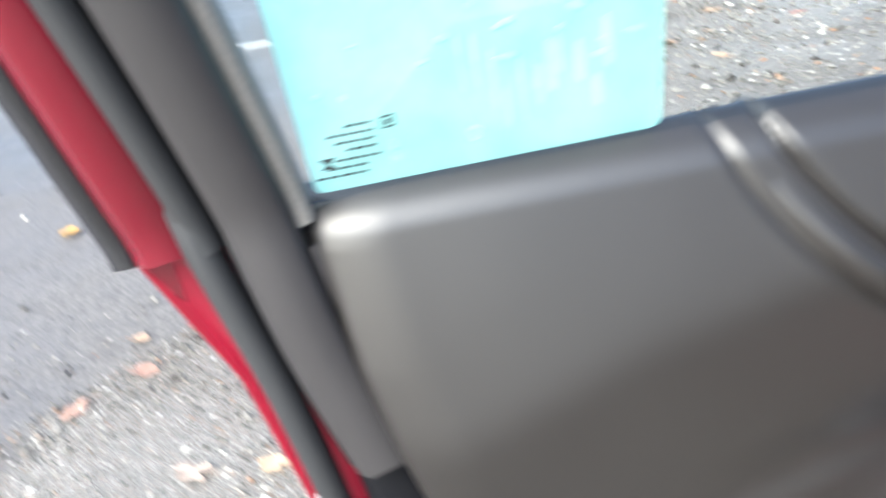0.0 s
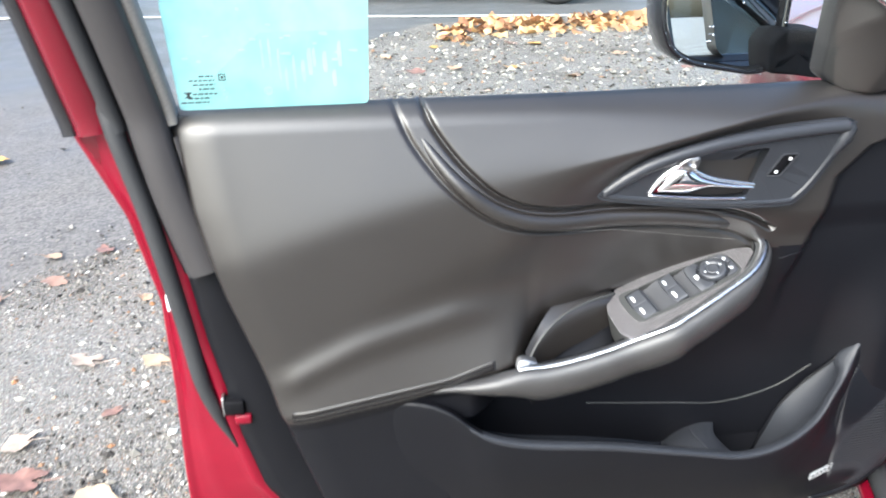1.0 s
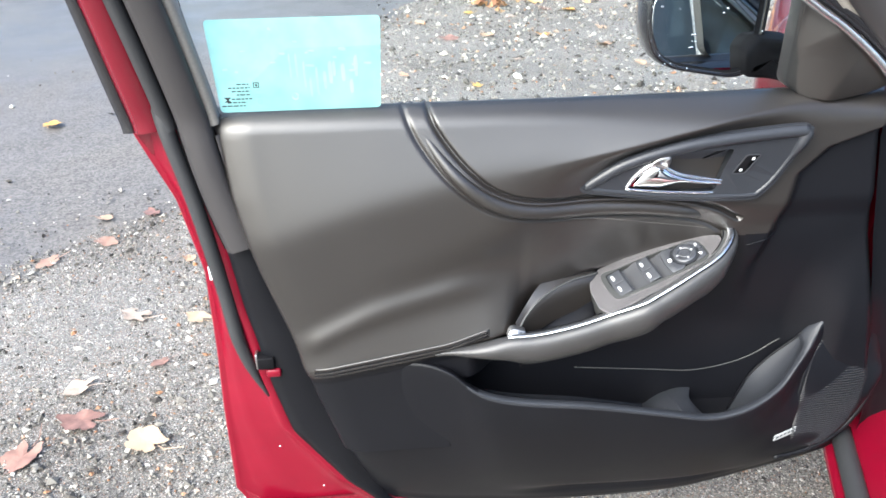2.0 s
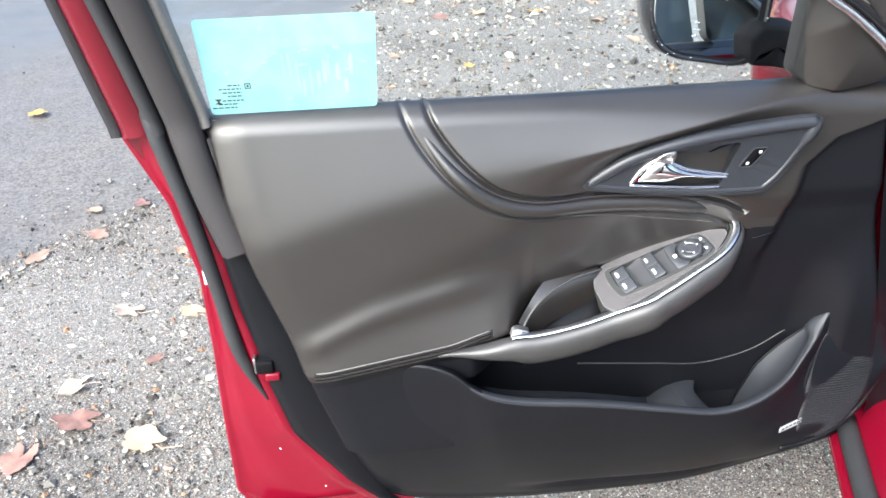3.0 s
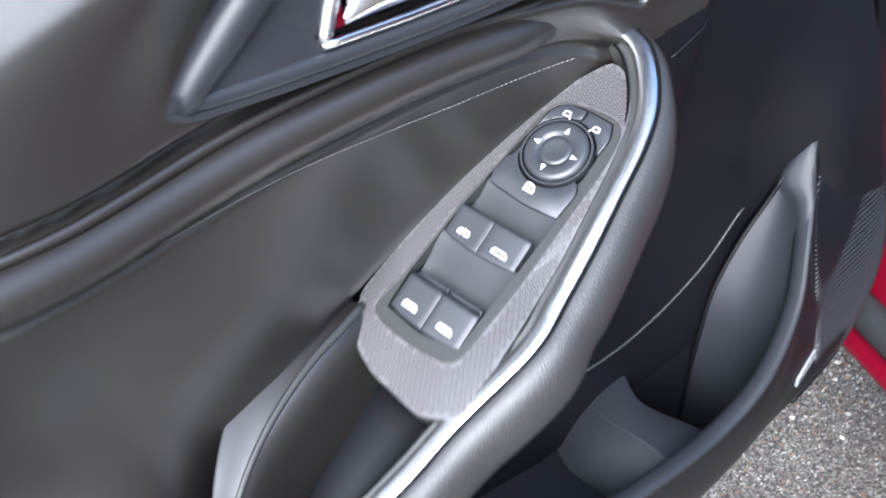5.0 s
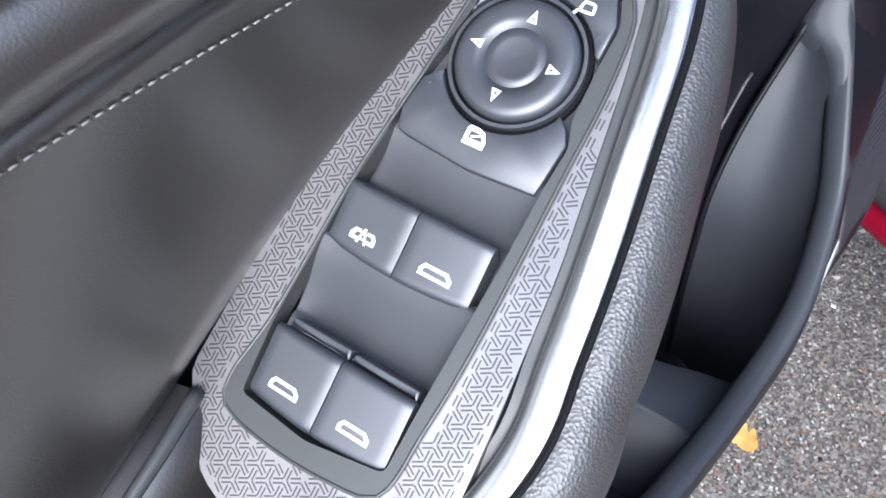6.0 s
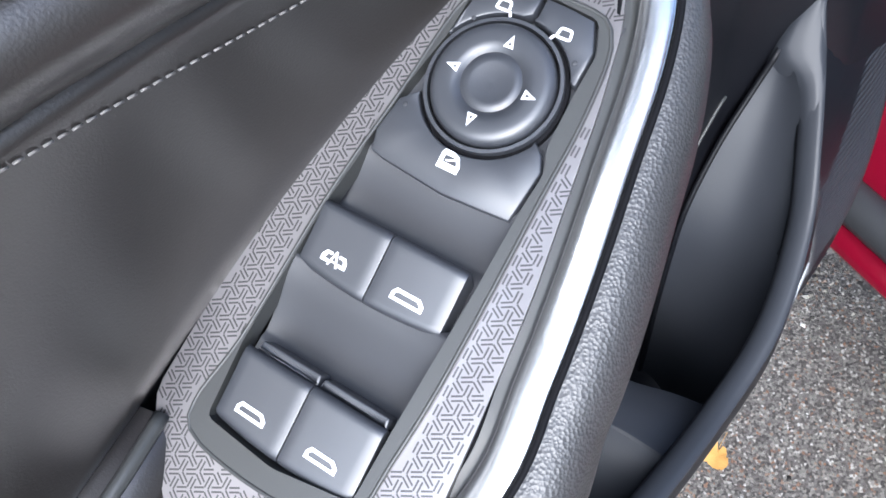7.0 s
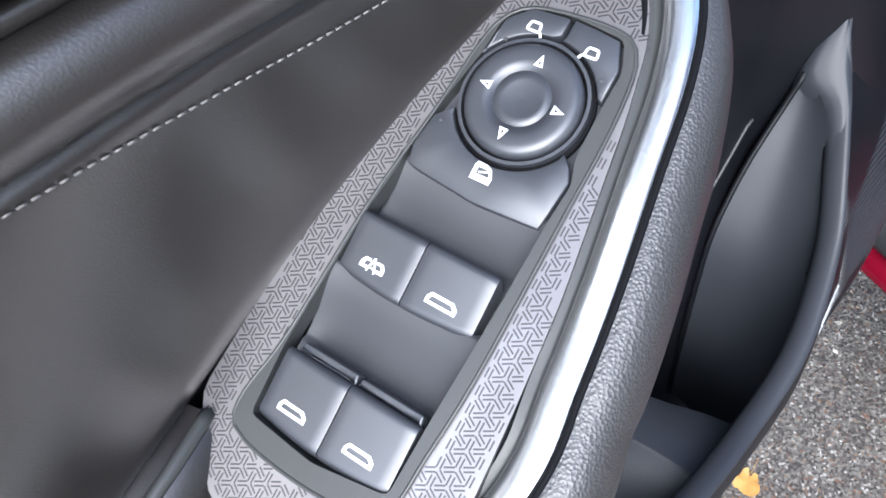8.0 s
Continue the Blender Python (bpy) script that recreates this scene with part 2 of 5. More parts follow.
def ground_material():
    m = bpy.data.materials.new("wet_gravel_and_tarmac")
    m.use_nodes = True
    t = m.node_tree
    N, L = t.nodes, t.links
    p = N["Principled BSDF"]
    co = N.new("ShaderNodeTexCoord")
    at = N.new("ShaderNodeAttribute")
    at.attribute_name = "tarmac"
    vo = N.new("ShaderNodeTexVoronoi")
    vo.inputs["Scale"].default_value = 380.0
    vo2 = N.new("ShaderNodeTexVoronoi")
    vo2.inputs["Scale"].default_value = 120.0
    no = N.new("ShaderNodeTexNoise")
    no.inputs["Scale"].default_value, no.inputs["Detail"].default_value = 1.6, 8.0
    for n in (vo, vo2, no):
        L.new(co.outputs["Object"], n.inputs["Vector"])
    hsv = N.new("ShaderNodeSeparateColor")
    L.new(vo.outputs["Color"], hsv.inputs[0])
    gr = N.new("ShaderNodeValToRGB")
    for pos, col in ((0.0, (0.022, 0.019, 0.017)), (0.28, (0.088, 0.081, 0.070)), (0.58, (0.172, 0.160, 0.140)), (0.80, (0.290, 0.274, 0.238)), (0.86, (0.250, 0.125, 0.060)), (0.90, (0.075, 0.068, 0.064)), (0.95, (0.440, 0.415, 0.360)), (1.0, (0.620, 0.600, 0.550))):
        e = gr.color_ramp.elements.new(pos) if pos not in (0.0, 1.0) else gr.color_ramp.elements[-int(pos)]
        e.color = (*col, 1)
    L.new(hsv.outputs[0], gr.inputs[0])
    ta = N.new("ShaderNodeValToRGB")
    ta.color_ramp.elements[0].color, ta.color_ramp.elements[1].color = (0.052, 0.046, 0.041, 1), (0.155, 0.140, 0.125, 1)
    s2 = N.new("ShaderNodeSeparateColor")
    L.new(vo2.outputs["Color"], s2.inputs[0])
    L.new(s2.outputs[0], ta.inputs[0])
    far = N.new("ShaderNodeAttribute")
    far.attribute_name = "road"
    wet = N.new("ShaderNodeMix")
    wet.data_type = "RGBA"
    wet.inputs["B"].default_value = (0.092, 0.092, 0.093, 1)
    L.new(far.outputs["Fac"], wet.inputs["Factor"])
    L.new(ta.outputs[0], wet.inputs["A"])
    mud = N.new("ShaderNodeMix")
    mud.data_type = "RGBA"
    mud.inputs["B"].default_value = (0.050, 0.038, 0.031, 1)
    mr = N.new("ShaderNodeMapRange")
    mr.inputs["From Min"].default_value, mr.inputs["From Max"].default_value = 0.46, 0.64
    mr.inputs["To Max"].default_value = 0.32
    L.new(no.outputs[0], mr.inputs["Value"])
    L.new(mr.outputs[0], mud.inputs["Factor"])
    L.new(gr.outputs[0], mud.inputs["A"])
    mix = N.new("ShaderNodeMix")
    mix.data_type = "RGBA"
    L.new(at.outputs["Fac"], mix.inputs["Factor"])
    L.new(mud.outputs["Result"], mix.inputs["A"])
    L.new(wet.outputs["Result"], mix.inputs["B"])
    L.new(mix.outputs["Result"], p.inputs["Base Color"])
    ro = N.new("ShaderNodeMapRange")
    ro.inputs["From Min"].default_value, ro.inputs["From Max"].default_value = 0.35, 0.65
    ro.inputs["To Min"].default_value, ro.inputs["To Max"].default_value = 0.38, 0.7
    L.new(no.outputs[0], ro.inputs["Value"])
    L.new(ro.outputs[0], p.inputs["Roughness"])
    b = N.new("ShaderNodeBump")
    b.inputs["Distance"].default_value = 0.010
    st = N.new("ShaderNodeMapRange")
    st.inputs["To Min"].default_value, st.inputs["To Max"].default_value = 0.6, 0.2
    L.new(at.outputs["Fac"], st.inputs["Value"])
    L.new(st.outputs[0], b.inputs["Strength"])
    crumb = N.new("ShaderNodeTexNoise")
    crumb.inputs["Scale"].default_value, crumb.inputs["Detail"].default_value, crumb.inputs["Roughness"].default_value = 420.0, 5.0, 0.75
    L.new(co.outputs["Object"], crumb.inputs["Vector"])
    L.new(crumb.outputs[0], b.inputs["Height"])
    L.new(b.outputs[0], p.inputs["Normal"])
    return m


def build_ground():
    near = np.arange(-4.0, 9.01, 0.06)
    xs = np.concatenate([[-900, -300, -90, -40, -20, -12, -8, -6], near - 1.0, [10, 14, 20, 40, 90, 300, 900]])
    ys = np.concatenate([[-900, -300, -90, -40, -20, -12, -8, -6], near, [10.5, 13, 18, 30, 60, 150, 400, 900]])
    X, Y = np.meshgrid(xs, ys, indexing="ij")
    tar = sm(-0.10, 0.10, edge_of_tarmac(Y) - X + 0.07 * np.sin(9 * Y + 3 * X) + 0.05 * np.sin(23 * Y))
    Z = -0.006 * tar + 0.004 * (1 - tar) * np.sin(5.1 * X + 2 * Y) * np.sin(4.3 * Y - X)
    bm = grid(np.stack([X, Y, Z], 2))
    me = bpy.data.meshes.new("ground")
    for f in bm.faces:
        f.smooth = True
    bmesh.ops.recalc_face_normals(bm, faces=bm.faces)
    bm.to_mesh(me)
    bm.free()
    a = me.attributes.new("tarmac", "FLOAT", "POINT")
    a.data.foreach_set("value", tar.ravel().astype(np.float32))
    a = me.attributes.new("road", "FLOAT", "POINT")
    a.data.foreach_set("value", sm(3.3, 4.6, Y + 0.25 * np.sin(2.1 * X)).ravel().astype(np.float32))
    me.materials.append(ground_material())
    tagged(new("ground", me), "wet gravel verge meeting worn grey tarmac", "ground", kind="structure")


build_ground()

STONE = bpy.data.materials.new("gravel_stone")
STONE.use_nodes = True
_t = STONE.node_tree
_g = _t.nodes.new("ShaderNodeNewGeometry")
_r = _t.nodes.new("ShaderNodeValToRGB")
for _p, _c in ((0.0, (0.022, 0.019, 0.017)), (0.28, (0.088, 0.081, 0.070)), (0.58, (0.172, 0.160, 0.140)), (0.80, (0.290, 0.274, 0.238)), (0.86, (0.250, 0.125, 0.060)), (0.90, (0.075, 0.068, 0.064)), (0.95, (0.440, 0.415, 0.360)), (1.0, (0.620, 0.600, 0.550))):
    _e = _r.color_ramp.elements.new(_p) if _p not in (0.0, 1.0) else _r.color_ramp.elements[-int(_p)]
    _e.color = (*_c, 1)
_t.links.new(_g.outputs["Random Per Island"], _r.inputs[0])
_t.links.new(_r.outputs[0], _t.nodes["Principled BSDF"].inputs["Base Color"])
_t.nodes["Principled BSDF"].inputs["Roughness"].default_value = 0.8
_t.nodes["Principled BSDF"].inputs["Specular IOR Level"].default_value = 0.2


def build_gravel():
    rng = np.random.default_rng(5)
    base = np.array([(1, 0, 0), (-1, 0, 0), (0, 1, 0), (0, -1, 0), (0, 0, 1), (0, 0, -1)], float)
    tri = [(0, 2, 4), (2, 1, 4), (1, 3, 4), (3, 0, 4), (2, 0, 5), (1, 2, 5), (3, 1, 5), (0, 3, 5)]
    zones = [((-1.3, -0.02), (0.0, 1.9), 15000, 0.0034), ((0.55, 1.25), (-0.35, 0.35), 45000, 0.0015), ((0.1, 3.6), (2.3, 5.6), 9000, 0.0075), ((-2.6, -0.6), (1.2, 4.0), 700, 0.0050)]
    V, F = [], []
    k = 0
    for (x0, x1), (y0, y1), count, size in zones:
        x, y = rng.uniform(x0, x1, count), rng.uniform(y0, y1, count)
        keep = (edge_of_tarmac(y) - x < 0.05) | (rng.random(count) < 0.12)
        for cx, cy in zip(x[keep], y[keep]):
            r = size * rng.lognormal(0, 0.45)
            a = rng.uniform(0, 6.28)
            s = r * rng.uniform(0.7, 1.3, 3) * (1, 1, 0.65)
            p = base * s + rng.normal(0, 0.16, (6, 3)) * r
            c, d = np.cos(a), np.sin(a)
            q = np.stack([p[:, 0] * c - p[:, 1] * d + cx, p[:, 0] * d + p[:, 1] * c + cy, p[:, 2] + r * 0.25], 1)
            V.append(q)
            F += [(k + i, k + j, k + l) for i, j, l in tri]
            k += 6
    me = bpy.data.meshes.new("gravel")
    me.from_pydata(np.vstack(V).tolist(), [], F)
    me.materials.append(STONE)
    tagged(new("gravel", me), "loose grey and tan gravel stones", "gravel", kind="stuff")


build_gravel()


def leaf_mesh(name, seed):
    """A curled maple leaf about 10 cm across, lobed, with a stalk."""
    rng = random.Random(seed)
    bm = bmesh.new()
    n = 40
    ring = []
    for i in range(n):
        a = 2 * math.pi * i / n
        lobe = 0.74 + 0.15 * abs(math.cos(2.5 * a)) ** 1.6 + 0.03 * math.cos(15 * a) + rng.uniform(-0.05, 0.05)
        if abs(a - math.pi) < 0.3:
            lobe *= 0.55
        ring.append((lobe * math.cos(a), lobe * math.sin(a)))
    ph = [rng.uniform(0, 6.28) for _ in range(4)]
    wide = rng.uniform(0.6, 0.9)
    ring = [(x * (1 + 0.16 * math.sin(2 * k * 0.157 + ph[0]) + 0.12 * math.sin(3 * k * 0.157 + ph[1])), y * wide * (1 + 0.14 * math.sin(k * 0.157 + ph[2]))) for k, (x, y) in enumerate(ring)]
    curl, twist = rng.uniform(0.10, 0.45), rng.uniform(-0.25, 0.25)
    rows = []
    for k in (0.0, 0.35, 0.7, 1.0):
        row = []
        for x, y in ring:
            px, py = x * k, y * k
            z = curl * (px * px + 0.6 * py * py) * 0.6 + twist * px * py + 0.05 * math.sin(6 * px + seed) * k + 0.04 * abs(py)
            row.append(Vector((px, py, z)) * 0.055)
        rows.append(row)
    c = bm.verts.new(rows[0][0])
    vs = [[bm.verts.new(v) for v in r] for r in rows[1:]]
    for i in range(n):
        j = (i + 1) % n
        bm.faces.new((c, vs[0][i], vs[0][j]))
        for a, b in zip(vs, vs[1:]):
            bm.faces.new((a[i], b[i], b[j], a[j]))
    tube([(-0.03, 0, 0.001), (-0.05, 0.003, 0.004), (-0.085, rng.uniform(-0.02, 0.02), 0.010)], [0.0012, 0.0010, 0.0008], 5, bm=bm)
    me = bpy.data.meshes.new(name)
    for f in bm.faces:
        f.smooth = True
    bm.to_mesh(me)
    bm.free()
    return me


def leaf_material(name, a, b):
    m = material(name, a, 0.5, grain=0.15, grain_scale=180, blotch=0.35, blotch_scale=38, bump=0.5)
    t = m.node_tree
    p = t.nodes["Principled BSDF"]
    oi = t.nodes.new("ShaderNodeObjectInfo")
    mix = t.nodes.new("ShaderNodeMix")
    mix.data_type = "RGBA"
    src = p.inputs["Base Color"].links[0].from_socket
    t.links.new(oi.outputs["Random"], mix.inputs["Factor"])
    t.links.new(src, mix.inputs["A"])
    mix.inputs["B"].default_value = (*b, 1)
    t.links.new(mix.outputs["Result"], p.inputs["Base Color"])
    return m


LEAF = {
    "tan": leaf_material("tan_leaf", (0.312, 0.195, 0.121), (0.359, 0.257, 0.164)),
    "pale": leaf_material("pale_leaf", (0.300, 0.235, 0.185), (0.330, 0.225, 0.155)),
    "brown": leaf_material("brown_leaf", (0.187, 0.098, 0.074), (0.250, 0.148, 0.105)),
    "yellow": leaf_material("yellow_leaf", (0.468, 0.296, 0.070), (0.390, 0.195, 0.047)),
}
LEAF_MESH = {}
for _k, _m in LEAF.items():
    for _s in range(4):
        me = leaf_mesh("leaf", 11 * _s + len(_k))
        me.materials.append(_m)
        LEAF_MESH[_k, _s] = me

LEAF_SPOTS = [
    (-0.55, 0.96, "pale", 1.1), (-0.38, 0.41, "tan", 1.25), (-0.56, 0.50, "brown", 1.1), (-0.61, 0.63, "pale", 0.9), (-0.93, 1.32, "brown", 0.9),
    (-0.84, 1.64, "tan", 0.7), (-0.67, 1.67, "brown", 0.8), (-0.66, 0.38, "brown", 1.1), (-0.36, 0.93, "tan", 0.8), (-0.78, 1.45, "brown", 0.8),
    (-1.41, 2.71, "yellow", 1.1), (0.68, 4.16, "brown", 1.5), (0.96, 4.22, "tan", 1.3), (1.32, 4.18, "yellow", 1.2), (0.51, 4.61, "tan", 1.2),
    (1.68, 3.89, "tan", 1.2), (1.78, 4.33, "tan", 1.1), (1.78, 3.43, "tan", 1.1), (1.67, 4.92, "yellow", 1.3), (0.88, -0.02, "yellow", 0.34),
    (2.2, 4.5, "tan", 1.2), (1.2, 4.75, "pale", 1.1), (0.9, 4.9, "yellow", 1.0), (2.5, 4.0, "brown", 1.2), (1.05, 3.6, "pale", 0.7), (1.5, 5.0, "brown", 1.2),
    (0.35, 3.35, "tan", 0.7), (0.2, 3.0, "brown", 0.6), (0.75, 3.1, "yellow", 0.9), (0.80, 0.02, "brown", 0.35), (0.78, -0.10, "tan", 0.3), (-0.46, 1.3, "tan", 0.5), (-0.42, 0.72, "brown", 0.6),
]
_words = {"tan": "dry tan maple leaf lying on the ground", "pale": "bleached curled maple leaf on the gravel", "brown": "damp brown maple leaf flat on the gravel", "yellow": "yellow maple leaf lying on the ground"}
for _i, (_x, _y, _k, _s) in enumerate(LEAF_SPOTS):
    ob = new("fallen_leaf", LEAF_MESH[_k, _i % 4])
    ob.matrix_world = pose(_x, _y, 0.006, random.uniform(-8, 8), random.uniform(-8, 8), random.uniform(0, 360)) @ Matrix.Diagonal((_s, _s, _s, 1))
    tagged(ob, _words[_k], "leaf", group="fallen leaves")


def build_leaf_pile():
    """A drift of leaves along the edge of the road."""
    rng = random.Random(4)
    bm = bmesh.new()
    for _ in range(420):
        x = rng.uniform(1.0, 3.6)
        y = 5.55 + rng.gauss(0, 0.16) + 0.05 * x - 0.3 * (x < 1.2)
        z = 0.01 + 0.07 * max(0, 1 - abs(y - 5.6 - 0.05 * x) / 0.4) * rng.random()
        r = rng.uniform(0.035, 0.075)
        m = pose(x, y, z, rng.uniform(-40, 40), rng.uniform(-40, 40), rng.uniform(0, 360))
        vs = []
        for k in range(9):
            a = 2 * math.pi * k / 9
            q = r * (1.0 if k % 2 else 0.62)
            vs.append(bm.verts.new(m @ Vector((q * math.cos(a), q * math.sin(a), 0.3 * q * math.cos(2 * a)))))
        c = bm.verts.new(m @ Vector((0, 0, 0.006)))
        for k in range(9):
            bm.faces.new((c, vs[k], vs[(k + 1) % 9]))
    mat = material("drift_leaf", (0.50, 0.27, 0.10), 0.55, blotch=0.5, blotch_scale=14)
    t = mat.node_tree
    g, r = t.nodes.new("ShaderNodeNewGeometry"), t.nodes.new("ShaderNodeValToRGB")
    r.color_ramp.elements[0].color, r.color_ramp.elements[1].color = (0.22, 0.09, 0.04, 1), (0.54, 0.34, 0.15, 1)
    t.links.new(g.outputs["Random Per Island"], r.inputs[0])
    t.links.new(r.outputs[0], t.nodes["Principled BSDF"].inputs["Base Color"])
    part("leaf_drift", bm, mat, kind="stuff", label="drift of brown and orange leaves along the road edge")["category"] = "leaves"


build_leaf_pile()

# white line on the road
bm = grid(np.stack([np.stack([spl([(-9.0, 7.6, 0.004), (-0.8, 6.55, 0.004), (1.1, 6.25, 0.004), (6.0, 5.6, 0.004)], 60) + np.array((0, d, h)) for d, h in ((0, 0), (0, 0.003), (0.10, 0.003), (0.10, 0))], 1)], 0)[0])
part("road_line", bm, material("road_paint", (0.55, 0.55, 0.53), 0.6, grain=0.25, grain_scale=60, blotch=0.2, blotch_scale=9), kind="structure", label="worn white edge line on the road")["category"] = "road marking"


# ---- parked cars beyond the road ----
def build_parked_car():
    car = thing("parked_car", "black saloon car parked beyond the road line", "car", at=(0, 0, 0))
    xs = np.linspace(-2.25, 2.25, 46)
    prof = [(0.86, 0.22), (0.90, 0.34), (0.92, 0.55), (0.90, 0.78), (0.84, 0.92), (0.70, 1.0)]
    P = []
    for x in xs:
        e = 1 - 0.12 * (abs(x) / 2.25) ** 4
        arch = min(abs(x - 1.38), abs(x + 1.38))
        lift = math.sqrt(max(0, 0.36 ** 2 - arch ** 2))
        row = [(x, -w * e, max(z, 0.31 + lift) if z < 0.7 else z) for w, z in prof]
        row += [(x, w * e, max(z, 0.31 + lift) if z < 0.7 else z) for w, z in reversed(prof)]
        P.append(row)
    bm = grid(P, wrap_v=True)
    bm.verts.ensure_lookup_table()
    n = 2 * len(prof)
    bm.faces.new([bm.verts[k] for k in range(n)])
    bm.faces.new([bm.verts[len(bm.verts) - n + k] for k in range(n)])
    part("body", bm, CARPAINT, car)
    roof = []
    for x in np.linspace(-1.5, 1.1, 24):
        h = 0.98 + 0.46 * math.sqrt(max(0, 1 - abs((x + 0.2) / 1.32) ** 3))
        roof.append([(x, -0.72, 0.97), (x, -0.58, max(0.98, h - 0.06)), (x, -0.3, h), (x, 0.3, h), (x, 0.58, max(0.98, h - 0.06)), (x, 0.72, 0.97)])
    part("cabin", grid(roof), BLACK, car, "dark glazed cabin")
    for x in (-1.38, 1.38):
        for s in (-1, 1):
            bm = bmesh.new()
            prof2 = [(0.20, -0.09), (0.30, -0.10), (0.325, -0.07), (0.325, 0.07), (0.30, 0.10), (0.20, 0.09)]
            ang = np.linspace(0, 2 * np.pi, 32, endpoint=False)
            W = [[(x + r * math.cos(a), s * 0.80 + d, 0.325 + r * math.sin(a)) for r, d in prof2] for a in ang]
            wheel = part("tyre", grid(W, wrap_u=True, wrap_v=True, bm=bm), TYRE, car)
            bm = bmesh.new()
            for k in range(10):
                a = 2 * math.pi * k / 10
                tube([(x, s * 0.86, 0.325), (x + 0.2 * math.cos(a), s * 0.87, 0.325 + 0.2 * math.sin(a))], [0.03, 0.02], 6, bm=bm)
            part("rim", bm, RIM, wheel)
    return car


_c = build_parked_car()
_c.matrix_world = pose(1.15, 7.9, 0, 0, 0, -9)
_d = copy_thing(_c, pose(-5.6, 8.6, 0, 0, 0, -8))
_d["label"] = "second black saloon parked further along the road"
# ---- the car door ----
# x runs along the door from latch to hinge, y outwards, z up.
door = thing("car_door", "open red car door with black vinyl trim panel", "car door", at=(1.10, 0.05, 0.0))


def rear_x(z):
    return np.interp(z, [0.15, 0.223, 0.336, 0.473, 0.575, 0.71, 0.831, 0.915, 0.96], [0.195, 0.161, 0.128, 0.087, 0.062, 0.022, -0.006, -0.017, -0.012])


def front_x(z):
    return np.interp(z, [0.30, 0.37, 0.54, 0.70, 0.88, 0.96], [1.105, 1.10, 1.062, 1.022, 0.985, 0.99])


def stitch_z(x):
    return 0.540 + 0.19 * (x - 0.10)


def eased(xs, vs, width=0.022):
    """A table of a broken line with its corners eased."""
    t = np.interp(XT, xs, vs)
    k = np.exp(-0.5 * (np.arange(-60, 61) * (XT[1] - XT[0]) / width) ** 2)
    return np.convolve(np.pad(t, 60, mode="edge"), k / k.sum(), "valid")


XT = np.linspace(-0.1, 1.2, 1301)
YB = eased([0.05, 0.40, 0.421, 0.45, 0.48, 0.52, 0.562, 0.62, 0.70, 0.73, 0.77, 0.85], [-0.060, -0.064, -0.056, -0.038, -0.024, -0.008, 0.006, 0.014, 0.008, -0.001, -0.006, -0.004], 0.024)
REACH = eased([0.05, 0.15, 0.30, 0.45, 0.55, 0.70, 0.78], [0.080, 0.090, 0.140, 0.170, 0.130, 0.080, 0.045], 0.03)


def foot_z(x):
    """The height at which the padding ends: the sewn seam, then the rim of the cup and the switch plate."""
    x = np.asarray(x, float)
    return np.where(x < 0.405, stitch_z(x), np.interp(x, [0.405, 0.425, 0.44, 0.46, 0.50, 0.56, 0.70, 0.76, 0.85], [0.598, 0.606, 0.630, 0.646, 0.664, 0.679, 0.716, 0.735, 0.74]))


def step_x(z):
    return np.interp(z, [0.66, 0.713, 0.78, 0.827, 0.87, 0.902, 0.93], [0.80, 0.816, 0.833, 0.838, 0.878, 0.966, 1.06])


ZK = eased([0.05, 0.09, 0.20, 0.33, 0.404, 0.57, 0.72, 0.82, 0.95], [0.764, 0.779, 0.813, 0.846, 0.859, 0.893, 0.926, 0.938, 0.944], 0.02)
DK = eased([0.05, 0.10, 0.20, 0.33, 0.42, 0.57, 0.72, 0.82, 0.95], [0.047, 0.048, 0.046, 0.043, 0.044, 0.044, 0.036, 0.025, 0.012], 0.03)
CREST = eased([0.05, 0.078, 0.194, 0.325, 0.433, 0.5], [0.585, 0.596, 0.653, 0.687, 0.695, 0.697], 0.02)


